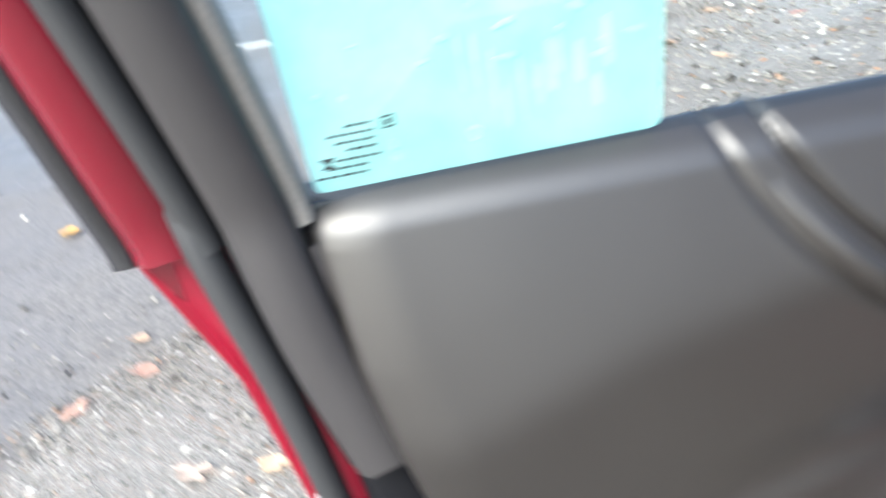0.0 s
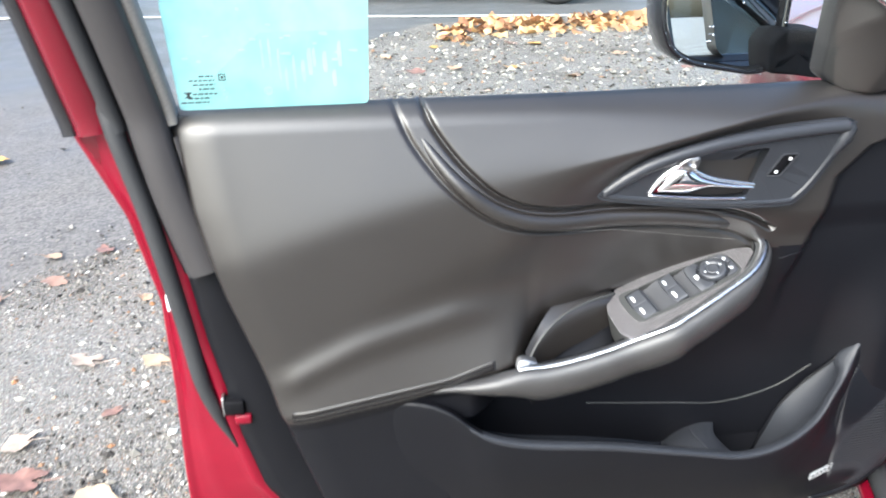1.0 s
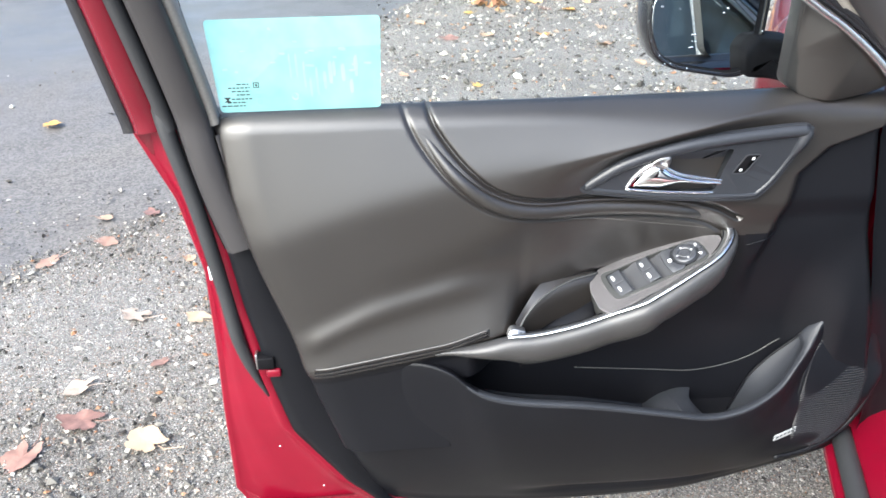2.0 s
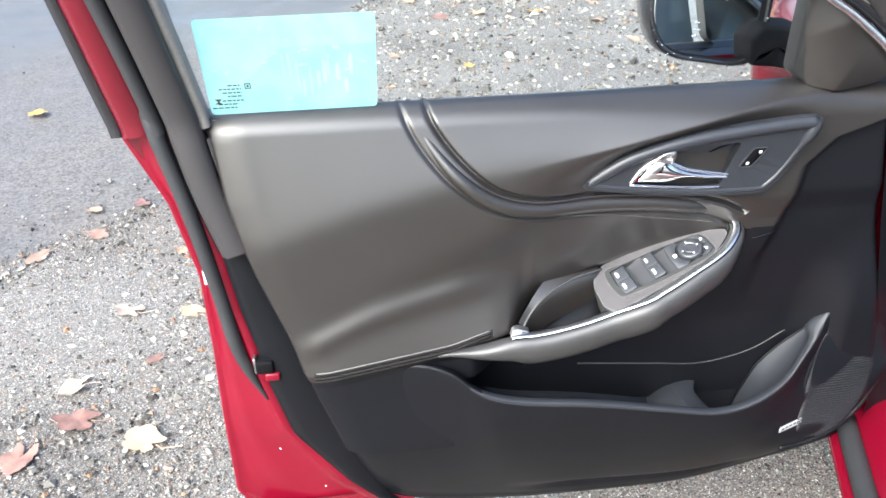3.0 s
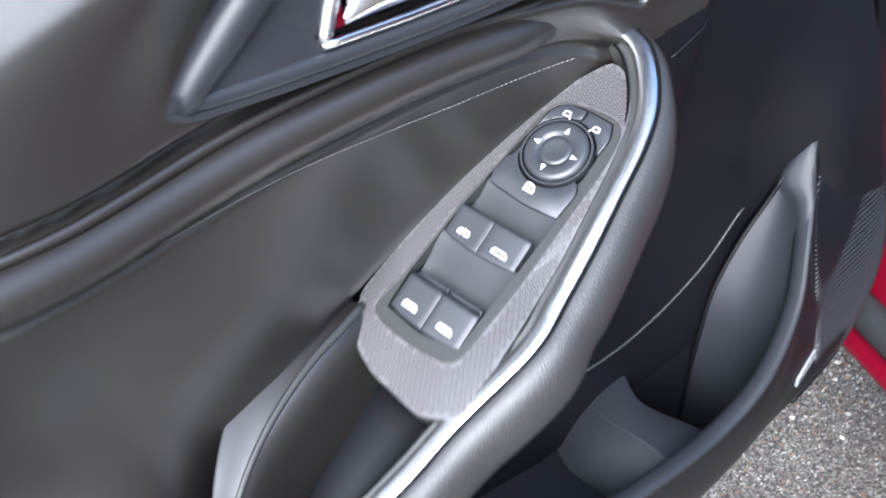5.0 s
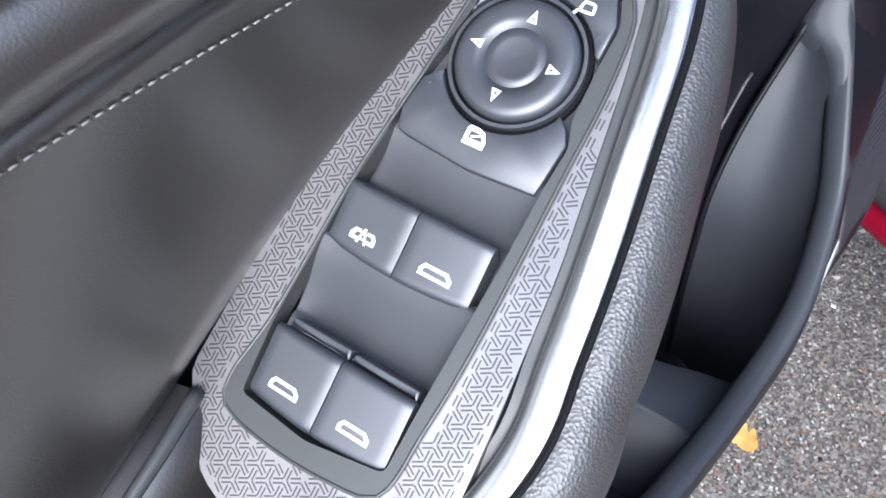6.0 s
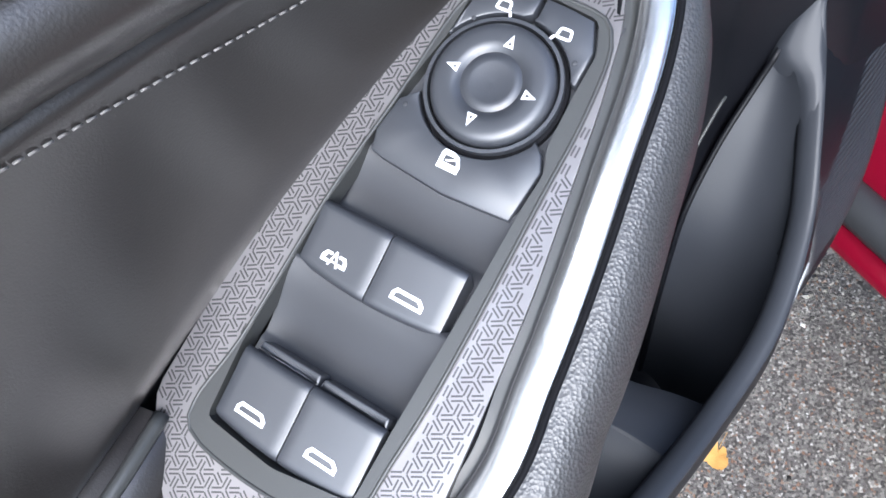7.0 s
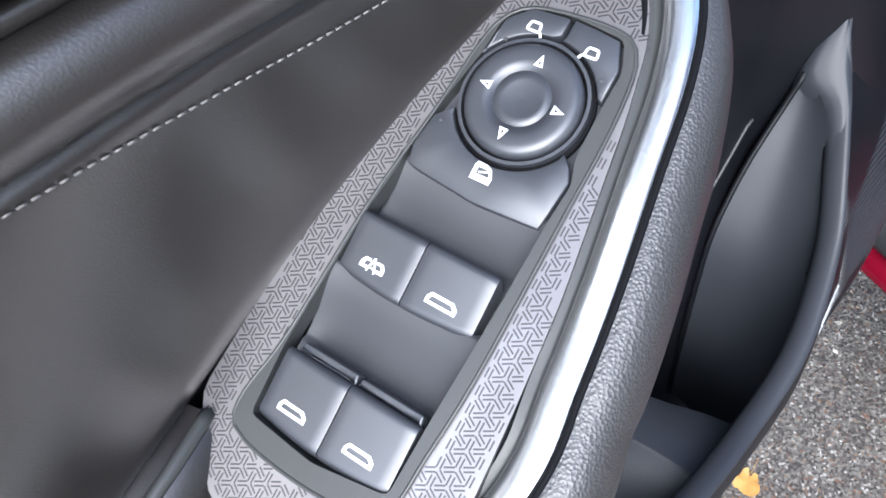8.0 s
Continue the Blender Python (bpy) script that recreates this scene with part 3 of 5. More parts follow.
def trim_y(x, z):
    """The depth of the padded trim over the door's plane."""
    x, z = np.asarray(x, float), np.asarray(z, float)
    # upper pad leans out down to a soft crease, stands upright below it, then swells into the shelf
    zb = foot_z(x)
    yb = np.interp(x, XT, YB)
    zk, dk = np.interp(x, XT, ZK), np.interp(x, XT, DK)
    crest = np.interp(x, XT, CREST)
    zS = np.maximum(crest + 0.010, zb + 0.030)
    zB = np.maximum(0.637 + 0.47 * (x - 0.117), zS + 0.010)
    zA = np.maximum(zk, zB + 0.006)
    rear = 1 - sm(0.37, 0.60, x)
    sA, sB, sC = dk / (0.958 - zk), 0.0, -0.34

    def ramp(q, w):
        return w * np.log1p(np.exp(np.clip(q / w, -40, 40)))

    def leaning(h):
        return sA * (0.958 - h) + (sB - sA) * ramp(zA - h, 0.009) + (sC - sB) * ramp(zB - h, 0.013)

    foot = (-yb - leaning(zb)) / ramp(zS - zb, 0.013)
    hz = np.maximum(z, zb)
    behind = leaning(hz) + foot * ramp(zS - hz, 0.013) + 0.0060 * np.exp(-(((hz - crest + 0.013) / 0.020) ** 2)) * sm(0.05, 0.12, x) * (1 - sm(0.30, 0.42, x))
    d = z - zk
    ahead = np.where(d > 0, sA * (0.958 - z), 0.016 + (dk - 0.016) * np.exp(-((d / (0.018 + 0.030 * (1 - sm(0.44, 0.60, x)))) ** 2)))
    y = 0.004 - rear * behind - (1 - rear) * ahead
    roll = 0.030 + 0.016 * sm(0.45, 0.85, x)
    y = y + (0.022 + 0.014 * sm(0.45, 0.9, x)) * np.clip((z - (0.95 - roll)) / roll, 0, 1) ** 2.4
    # the hollow wall behind the switches
    reach = np.interp(x, XT, REACH)
    shelf = (1 - sm(0.0, reach, z - zb)) * (1 - rear)
    y = y * (1 - shelf) + yb * shelf
    under = (1 - sm(-0.035, 0.0, z - zb)) * (1 - sm(0.72, 0.80, x))
    y = y * (1 - under) + (-0.047 + 0.067 * sm(0.34, 0.42, x)) * under
    low = np.maximum((1 - sm(0.52, 0.72, z)) * sm(0.40, 0.46, x) * (1 - sm(0.90, 1.0, x)), (1 - sm(0.48, 0.51, z)) * sm(0.31, 0.36, x) * (1 - sm(0.90, 0.98, x)))
    y = y * (1 - low) + 0.033 * low
    # recess in front of the handle
    y = y + 0.014 * sm(0.0, 0.025, x - step_x(z)) * sm(0.55, 0.72, z) * (1 - sm(0.90, 0.945, z))
    # rolled rear edge and front edge
    y = y + 0.018 * np.clip(1 - (x - rear_x(z)) / 0.062, 0, 1) ** 2 + 0.036 * np.clip(1 - (x - rear_x(z)) / 0.016, 0, 1) ** 2 * (1 - sm(0.88, 0.94, z))
    y = y + 0.040 * np.clip(1 - (front_x(z) - x) / 0.03, 0, 1) ** 2
    return y


def trim_grid(u0, u1, z0, z1, nu, nz, off=0.0):
    zz = np.linspace(z0, z1, nz)
    P = np.zeros((nu, nz, 3))
    for j, z in enumerate(zz):
        xr, xf = rear_x(z), front_x(z)
        x = xr + np.linspace(u0, u1, nu) * (xf - xr)
        P[:, j] = np.stack([x, trim_y(x, np.full_like(x, z)) + off, np.full_like(x, z)], 1)
    return P


P = trim_grid(0, 1, 0.36, 0.95, 450, 290)
# sewn grooves on both sides of the ridge
RIDGE = [(0.266, 0.953), (0.288, 0.906), (0.328, 0.856), (0.381, 0.815), (0.45, 0.795), (0.55, 0.789), (0.64, 0.781), (0.715, 0.763), (0.752, 0.744)]
R = spl(RIDGE, 120)
nrm = np.gradient(R, axis=0)
nrm = np.stack([-nrm[:, 1], nrm[:, 0]], 1) / np.linalg.norm(nrm, axis=1)[:, None]
near_r = (P[..., 2] > 0.70) & (P[..., 0] > 0.22) & (P[..., 0] < 0.80)
xz = P[near_r][:, [0, 2]]
gap_v = xz[:, None] - R[None]
ki = np.argmin((gap_v ** 2).sum(2), 1)
side_d = (gap_v[np.arange(len(xz)), ki] * nrm[ki]).sum(1)
far_d = np.abs(np.linalg.norm(gap_v[np.arange(len(xz)), ki], axis=1) - np.abs(side_d))
yy = P[near_r]
yy[:, 1] += (0.011 * np.exp(-(((side_d - 0.0175) / 0.0030) ** 2)) + 0.005 * np.exp(-(((side_d + 0.0140) / 0.003) ** 2))) * (far_d < 0.004)
P[near_r] = yy
back = P[:, -1:].copy()
back[:, 0, 1] += 0.012
back[:, 0, 2] -= 0.003
P = np.concatenate([P, back, back + np.array((0, 0.002, -0.05))], 1)
bm_soft, bm_hard = bmesh.new(), bmesh.new()
cx = (P[:-1, :-1] + P[1:, 1:]) / 2
# Last term: vinyl underside below the welts, its shade painted in black.
hard = ((cx[..., 0] > step_x(cx[..., 2]) + 0.012) & (cx[..., 2] < 0.905)) | ((cx[..., 0] > 0.41) & (cx[..., 2] < foot_z(cx[..., 0]) - 0.012)) | (cx[..., 2] < 0.5) | ((cx[..., 0] < 0.42) & (cx[..., 2] < stitch_z(cx[..., 0]) - 0.017))
for bm_, pick in ((bm_soft, ~hard), (bm_hard, hard)):
    seen = {}
    for i, j in zip(*np.nonzero(pick)):
        corners = [(i, j), (i + 1, j), (i + 1, j + 1), (i, j + 1)]
        for q in corners:
            if q not in seen:
                seen[q] = bm_.verts.new(P[q])
        bm_.faces.new([seen[q] for q in corners])
trim = part("trim_panel", bm_soft, VINYL, door, "padded charcoal vinyl door card")
part("inner_panel", bm_hard, DARK, door, "hard black plastic behind and ahead of the armrest, and shaded vinyl underside in black")

# piping: the double ridge that sweeps from the sill to the armrest
for dz, rad, nm in ((-0.001, 0.0118, "ridge"), (0.0135, 0.0028, "ridge_lip")):
    nrm = np.gradient(R, axis=0)
    nrm = np.stack([-nrm[:, 1], nrm[:, 0]], 1) / np.linalg.norm(nrm, axis=1)[:, None]
    Q = R + nrm * dz * np.linspace(0.85, 1.0, 120)[:, None]
    y = trim_y(Q[:, 0], Q[:, 1]) + 0.001
    part(nm, tube(np.stack([Q[:, 0], y + 0.008 * (1 - sm(0, 24, np.arange(120))) + 0.014 * sm(98, 119, np.arange(120)), np.minimum(Q[:, 1], 0.9455)], 1), rad * ((0.4 + 0.6 * sm(0, 40, np.arange(120))) if rad > 0.005 else (0.1 + 0.9 * sm(8, 60, np.arange(120)))) * (1 - 0.8 * sm(100, 119, np.arange(120))), 12, up=(0, -1, 0), squash=0.95), VINYL, door, "raised padded ridge")
nrm = np.gradient(R, axis=0)
nrm = np.stack([-nrm[:, 1], nrm[:, 0]], 1) / np.linalg.norm(nrm, axis=1)[:, None]


def stitches(pts, step, mat, parent, r=0.0006, gap=0.3):
    """A row of separate thread stitches along a curve, joined into one mesh."""
    p = np.asarray(pts, float)
    L = np.linalg.norm(np.diff(p, axis=0), axis=1).sum()
    k = spl(p, max(8, int(L / step) * 2))
    bm = bmesh.new()
    for a, b in zip(k[::2], k[1::2]):
        e = a + (b - a) * (2 - 2 * gap)
        tube([a, (a + e) / 2 + np.array((0, -0.0004, 0.0003)), e], r, 5, bm=bm)
    return part("stitching", bm, mat, parent, "pale thread stitching", kind="stuff")


Q = spl([(0.45, 0.781), (0.49, 0.776), (0.53, 0.7715), (0.56, 0.7672), (0.59, 0.7615), (0.615, 0.7563), (0.65, 0.749), (0.72, 0.738)], 24)
stitches(np.stack([Q[:, 0], trim_y(Q[:, 0], Q[:, 1]) - 0.0004, Q[:, 1]], 1), 0.0032, STITCH, trim, 0.00032)

# two sewn welts at the foot of the padded shelf
for dz in (0.003, -0.0045, -0.012):
    x = np.linspace(0.098, 0.375, 50)
    z = stitch_z(x) + dz * (1 - 0.5 * sm(0.3, 0.38, x)) + 0.010 * sm(0.3, 0.38, x)
    part("welt", tube(np.stack([x, trim_y(x, z) + 0.0005, z], 1), 0.0030, 10, up=(0, -1, 0), squash=0.5), VINYL, door, "sewn vinyl welt")

for dz in (-0.0008, -0.0083):
    x = np.linspace(0.098, 0.372, 50)
    z = stitch_z(x) + dz * (1 - 0.5 * sm(0.3, 0.38, x)) + 0.010 * sm(0.3, 0.38, x)
    part("seam", tube(np.stack([x, trim_y(x, z) - 0.0012, z], 1), 0.0011, 6, up=(0, -1, 0)), GAP, door, "dark seam between the welts")

# ---- lower panel with its storage bin ----
T = spl([(0.082, 0.018, 0.512), (0.11, -0.014, 0.522), (0.20, -0.038, 0.538), (0.265, -0.052, 0.544), (0.310, -0.064, 0.532), (0.340, -0.074, 0.510), (0.372, -0.080, 0.492), (0.43, -0.080, 0.475), (0.549, -0.080, 0.457),
         (0.673, -0.078, 0.429), (0.756, -0.073, 0.409), (0.820, -0.068, 0.418), (0.877, -0.051, 0.442), (0.912, -0.031, 0.475), (0.943, -0.010, 0.507), (0.962, 0.006, 0.536),
         (0.992, 0.016, 0.560), (1.04, 0.020, 0.570), (1.072, 0.028, 0.55), (1.085, 0.036, 0.53)], 160)
B = spl([(0.158, 0.040, 0.215), (0.20, 0.020, 0.185), (0.30, 0.012, 0.165), (0.45, 0.010, 0.155), (0.60, 0.008, 0.155), (0.737, 0.004, 0.164), (0.83, 0.003, 0.183), (0.918, 0.004, 0.208), (1.0, 0.006, 0.232), (1.053, 0.012, 0.252), (1.085, 0.022, 0.31), (1.103, 0.032, 0.37)], 160)


def lower_point(i, t):
    a, b = T[i], B[i]
    p = a + (b - a) * t
    s = i / 159
    p[1] -= 0.022 * math.sin(math.pi * min(1, t * 1.05)) ** 0.8 * (1 - 0.3 * s)
    p[1] += 0.012 * math.exp(-(((t - 0.86) / 0.05) ** 2)) * float(sm(0.25, 0.4, s) * (1 - sm(0.6, 0.72, s)))
    p[1] += float(sm(0.66, 0.84, s)) * (0.012 * math.exp(-(((t - 0.2) / 0.12) ** 2)) - 0.022 * math.exp(-(((t - 0.72) / 0.2) ** 2)))
    return p


rows = []
for i in range(160):
    s = i / 159
    bin_ = 1.0 if 0.20 < s < 0.74 else 0.0
    top = [T[i] + np.array((0, 0.05 * bin_ + 0.012, -0.095 * bin_ - 0.01 - 0.08 * float(sm(0.72, 0.75, T[i, 0])) * bin_)), T[i] + np.array((0, 0.0155, -0.05 * bin_ - 0.006)), T[i] + np.array((0, 0.0145, -0.004)), T[i] + np.array((0, 0.0125, -0.0004)), T[i] + np.array((0, 0.008, 0.0010)), T[i] + np.array((0, 0.0035, 0.0008))]
    rows.append(top + [lower_point(i, t) for t in np.concatenate([[0.0, 0.012], np.linspace(0.03, 1, 40)])] + [B[i] + np.array((0, 0.012, 0.001)), B[i] + np.array((0, 0.03, 0.012))])
lower = part("lower_panel", grid(rows), DARK, door, "hard black plastic lower door panel")

# Thin paler sheet over the panel's lip: the sky light is in its colour.
lip = []
for i in range(40, 146):
    f = min(1.0, (i - 40) / 8, (145 - i) / 6)
    o = T[i] + np.array((0, 0, -0.0012 * (1 - f)))
    q = lower_point(i, 0.035)
    lip.append([o + (0, 0.0150, -0.006), o + (0, 0.0140, -0.0022), o + (0, 0.0122, 0.0004), o + (0, 0.008, 0.0017), o + (0, 0.0035, 0.0015), o + (0, -0.0006, 0.0006)] + [lower_point(i, t) + np.array((0, -0.0007 * f * (1 - k / 3) + 0.0004 * (k == 3), 0)) for k, t in enumerate((0.006, 0.012, 0.018, 0.026))])
part("bin_lip", grid(lip), BIN, door, "smooth rounded lip of the bin, paler for the sky light on it")

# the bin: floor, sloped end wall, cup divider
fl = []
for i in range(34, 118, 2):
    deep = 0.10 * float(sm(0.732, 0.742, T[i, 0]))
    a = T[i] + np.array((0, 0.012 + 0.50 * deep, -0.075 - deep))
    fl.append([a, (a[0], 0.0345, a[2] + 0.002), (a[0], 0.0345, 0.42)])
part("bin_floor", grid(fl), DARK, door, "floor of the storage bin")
G1 = spl([(0.782, -0.012, 0.235), (0.800, -0.052, 0.330), (0.835, -0.049, 0.362), (0.872, -0.037, 0.408), (0.906, -0.022, 0.457), (0.930, -0.003, 0.496), (0.936, 0.016, 0.513)], 40)
G2 = spl([(0.812, 0.034, 0.210), (0.835, 0.032, 0.315), (0.852, 0.032, 0.370), (0.868, 0.031, 0.415), (0.896, 0.028, 0.456), (0.925, 0.022, 0.491), (0.937, 0.017, 0.512)], 40)
ew = []
for k in range(40):
    row = []
    for t in np.linspace(0, 1, 14):
        p = G1[k] * (1 - t) + G2[k] * t
        p = p + np.array((0.010, 0, -0.014)) * math.sin(math.pi * t) * (1 - k / 39) ** 0.5
        row.append(p)
    ew.append(row)
part("bin_end_wall", grid(ew), BIN, door, "smooth grey end wall of the bin")
part("bin_edge", tube(G2 + np.array((0, -0.001, 0.001)), 0.0022, 6), DARK, door)
# three-cornered land at the tip of the bin, rising from the lip, in its lit colour
oe = spl([(0.919, -0.026, 0.477), (0.943, -0.010, 0.507), (0.957, 0.002, 0.527), (0.965, 0.010, 0.541)], 16)
ie = spl([(0.912, -0.020, 0.474), (0.932, -0.003, 0.499), (0.936, 0.017, 0.514), (0.965, 0.012, 0.542)], 16)
tip = []
for p, q in zip(oe, ie):
    tip.append([p + (0, 0.010, -0.012), p + (0, -0.0005, 0.0008)] + [p * (1 - t) + q * t + np.array((0, -0.002, 0.002)) * math.sin(math.pi * t) for t in (0.2, 0.4, 0.6, 0.8)] + [q + (0, 0, 0.0006), q + (0, 0.006, -0.012)])
part("bin_tip", grid(tip), BIN, door, "smooth land at the tip of the bin, in the lip's lit colour")
# divider: a smooth hump between two edges, sheer ahead and falling off behind
crest = spl([(0.758, 0.033, 0.389), (0.748, 0.008, 0.389), (0.755, -0.012, 0.382), (0.766, -0.034, 0.377), (0.773, -0.055, 0.374)], 20)
heel = spl([(0.718, 0.033, 0.386), (0.715, 0.008, 0.390), (0.718, -0.012, 0.392), (0.722, -0.034, 0.390), (0.725, -0.055, 0.386)], 20)
dv = []
for c, h in zip(crest, heel):
    row = [c + (0.004, 0.022, -0.110), c + (0.0022, 0, -0.012), c + (0.0016, 0, -0.0022), c + (0.0006, 0, -0.0004), c + (-0.001, 0, 0)]
    row += [c * (1 - t) + h * t + np.array((0, 0, 0.003 * math.sin(math.pi * t))) for t in np.linspace(0.06, 0.94, 8)]
    row += [h + (0.001, 0, 0), h, h + (-0.0006, 0, -0.0012), h + (-0.0014, 0, -0.0014)]
    row += [h + (-0.0014 - 0.044 * t, 0.004 * t, -0.0014 - 0.032 * t ** 1.5) for t in (0.15, 0.3, 0.45, 0.6, 0.8, 1.0)]
    row += [h + (-0.052, 0.022, -0.085)]
    dv.append(row)
part("cup_divider", grid(dv), BIN, door, "smooth rounded divider inside the bin")
# thin parting line above the bin
pl = spl([(0.54, 0.03, 0.452), (0.672, 0.03, 0.438), (0.765, 0.03, 0.430), (0.849, 0.03, 0.450), (0.908, 0.03, 0.489)], 60)
part("parting_edge", tube(np.stack([pl[:, 0], trim_y(pl[:, 0], pl[:, 2]) - 0.0005, pl[:, 2]], 1), 0.0012, 6), BEZEL, door)
pl = spl([(0.79, 0, 0.705), (0.815, 0, 0.712), (0.842, 0, 0.717)], 16)
part("parting_edge", tube(np.stack([pl[:, 0], trim_y(pl[:, 0], pl[:, 2]) - 0.0003, pl[:, 2]], 1), 0.0010, 6), DARK, door)


# ---- loudspeaker grille on the lower panel ----
out = closed([(0.942, 0.292), (0.922, 0.335), (0.936, 0.44), (0.962, 0.502), (1.015, 0.510), (1.058, 0.475), (1.072, 0.400), (1.045, 0.325), (0.995, 0.284)], 60)
# a smooth sheet through the panel's front, for what sits on it
smp = np.array([lower_point(i, t) for i in range(100, 160) for t in np.linspace(0.1, 0.98, 40)])
smp = smp[(smp[:, 0] > 0.88) & (smp[:, 2] > 0.25) & (smp[:, 2] < 0.53)]


def basis(u, v):
    p, q = (np.asarray(u, float) - 0.98) * 10, (np.asarray(v, float) - 0.39) * 10
    return np.stack([np.ones_like(p), p, q, p * p, p * q, q * q, p ** 3, p * p * q, p * q * q, q ** 3], -1)


cf = np.linalg.lstsq(basis(smp[:, 0], smp[:, 2]), smp[:, 1], rcond=None)[0]


def on_speaker(u, v, h):
    return (u, float(basis(u, v) @ cf) - h, v)


spk = part("speaker_grille", cap(out, -0.012, 0.0012, on_speaker, 0.0012), DARK, door, "ribbed black loudspeaker grille")
bm = bmesh.new()
ins = inset(out, 0.006)
for v in np.arange(0.288, 0.508, 0.0043):
    hit = []
    for k in range(len(ins)):
        a, b = ins[k], ins[(k + 1) % len(ins)]
        if (a[1] - v) * (b[1] - v) < 0:
            hit.append(a[0] + (b[0] - a[0]) * (v - a[1]) / (b[1] - a[1]))
    if len(hit) >= 2:
        tube([on_speaker(x, v, 0.0016) for x in np.linspace(min(hit), max(hit), 12)], 0.0015, 6, bm=bm)
# Paler than the grille: the light that ribs catch is in their colour.
part("rib", bm, material("rib_plastic_lit", (0.018, 0.018, 0.020), 0.45, spec=0.4), spk, "fine horizontal grille ribs, paler for the light on them", kind="stuff")
arc = np.array([on_speaker(u, v, -0.001) for u, v in spl([(0.915, 0.262), (0.965, 0.268), (1.02, 0.288), (1.062, 0.318), (1.086, 0.385), (1.084, 0.44)], 40)])
part("grille_surround", tube(arc, 0.005, 10), DARK, door, "raised rim below the loudspeaker")
bd = rounded([(0.895, 0.318), (0.938, 0.330), (0.938, 0.343), (0.895, 0.331)], 0.002)
badge = part("badge", slab(bd, -0.004, 0.0022, on_speaker, 0.0008), FRAMELINE, door, "small bright metal audio badge")
for k in range(5):
    u = 0.899 + 0.0075 * k
    v = 0.3215 + 0.28 * (u - 0.895) + 0.001
    part("mark", slab([(u, v), (u + 0.005, v + 0.0014), (u + 0.005, v + 0.0054), (u, v + 0.004)], 0.001, 0.0026, on_speaker, 0.0002), INK, badge)

# ---- armrest ----
PO = np.array((0.6863, -0.0205, 0.7037))
PU = np.array((0.91989, 0.12725, 0.37096))
PV = np.array((0.20242, -0.96422, -0.17121))
PN = np.array((-0.33590, -0.23258, 0.91273))


def on_plate(u, v, h):
    """A point of the switch plate from millimetres along, across and above it."""
    return PO + (u * PU + v * PV + h * PN) / 1000


C = spl([(0.290, -0.055, 0.566), (0.345, -0.069, 0.586), (0.401, -0.075, 0.604), (0.44, -0.078, 0.608), (0.478, -0.079, 0.615), (0.52, -0.079, 0.626), (0.556, -0.078, 0.638)]
        + [tuple(on_plate(u, v, 1)) for u, v in ((-100, 51.5), (-70, 49.5), (-40, 46), (-8, 41), (20, 36.5), (42, 29.5), (62, 17), (76, 3), (83, -14))], 140)
tan = np.gradient(C, axis=0)
tan /= np.linalg.norm(tan, axis=1)[:, None]
W = np.cross(tan, (0, 0, 1))
W /= np.linalg.norm(W, axis=1)[:, None]
UP = np.cross(W, tan)
prof = [(-0.006, -0.060), (-0.006, -0.004), (-0.005, -0.0015), (0.0, 0.0), (0.005, 0.0004), (0.009, -0.0002), (0.013, -0.003), (0.0160, -0.009), (0.0168, -0.018), (0.0150, -0.030), (0.010, -0.043), (0.001, -0.054), (-0.015, -0.062), (-0.05, -0.068), (-0.095, -0.070)]
rows = []
for k in range(140):
    f = 0.12 + 0.88 * float(sm(0, 40, k)) - 0.35 * float(sm(110, 139, k))
    g = 0.15 + 0.95 * float(sm(0, 26, k)) - 0.35 * float(sm(95, 135, k))
    rows.append([C[k] + W[k] * w * (g if w > 0 else 1.0) + UP[k] * z * f for w, z in prof])
part("armrest", grid(rows), RUBBER, door, "grained soft rubber armrest")
k0 = int(np.argmin(np.linalg.norm(C - np.array((0.401, -0.075, 0.604)), axis=1)))
rows = []
for k in range(k0, 140):
    rows.append([C[k] + W[k] * w + UP[k] * z for w, z in ((-0.0055, -0.003), (-0.0055, 0.0010), (-0.0048, 0.0018), (-0.0020, 0.0022), (0.0020, 0.0022), (0.0042, 0.0014), (0.0048, 0.0004), (0.0048, -0.002))])
part("chrome_strip", grid(rows), CHROME, door, "satin chrome strip along the armrest")
# thin dark groove and inner lip beside the strip
rows = []
for k in range(k0 + 4, 139):
    rows.append([C[k] + W[k] * w + UP[k] * z for w, z in ((-0.0046, 0.0012), (-0.0054, -0.0020), (-0.0068, -0.0034), (-0.0084, -0.0034), (-0.0098, -0.0020), (-0.0106, -0.0018), (-0.0112, -0.0034), (-0.0116, -0.012))])
part("armrest_lip", grid(rows), BEZEL, door, "grey hollow lip beside the chrome strip")
part("strip_gap", tube(np.array([C[k] + W[k] * 0.0058 + UP[k] * 0.0004 for k in range(k0, 139)]), 0.0010, 6), GAP, door, "dark joint between chrome strip and armrest")
part("strip_gap", tube(np.array([C[k] - W[k] * 0.0110 - UP[k] * 0.0014 for k in range(k0 + 8, 138)]), 0.0010, 6), GAP, door, "dark joint between plate and hollow lip")
# chrome end piece behind the pull cup
part("chrome_end", slab(rounded([(0.399, 0.600), (0.404, 0.612), (0.413, 0.614), (0.430, 0.609), (0.426, 0.6045)], 0.004), -0.012, 0.0000, lambda u, v, h: (u, -0.074 + 0.55 * (v - 0.604) - h, v), 0.0015), SATIN, door, "satin chrome end of the strip")
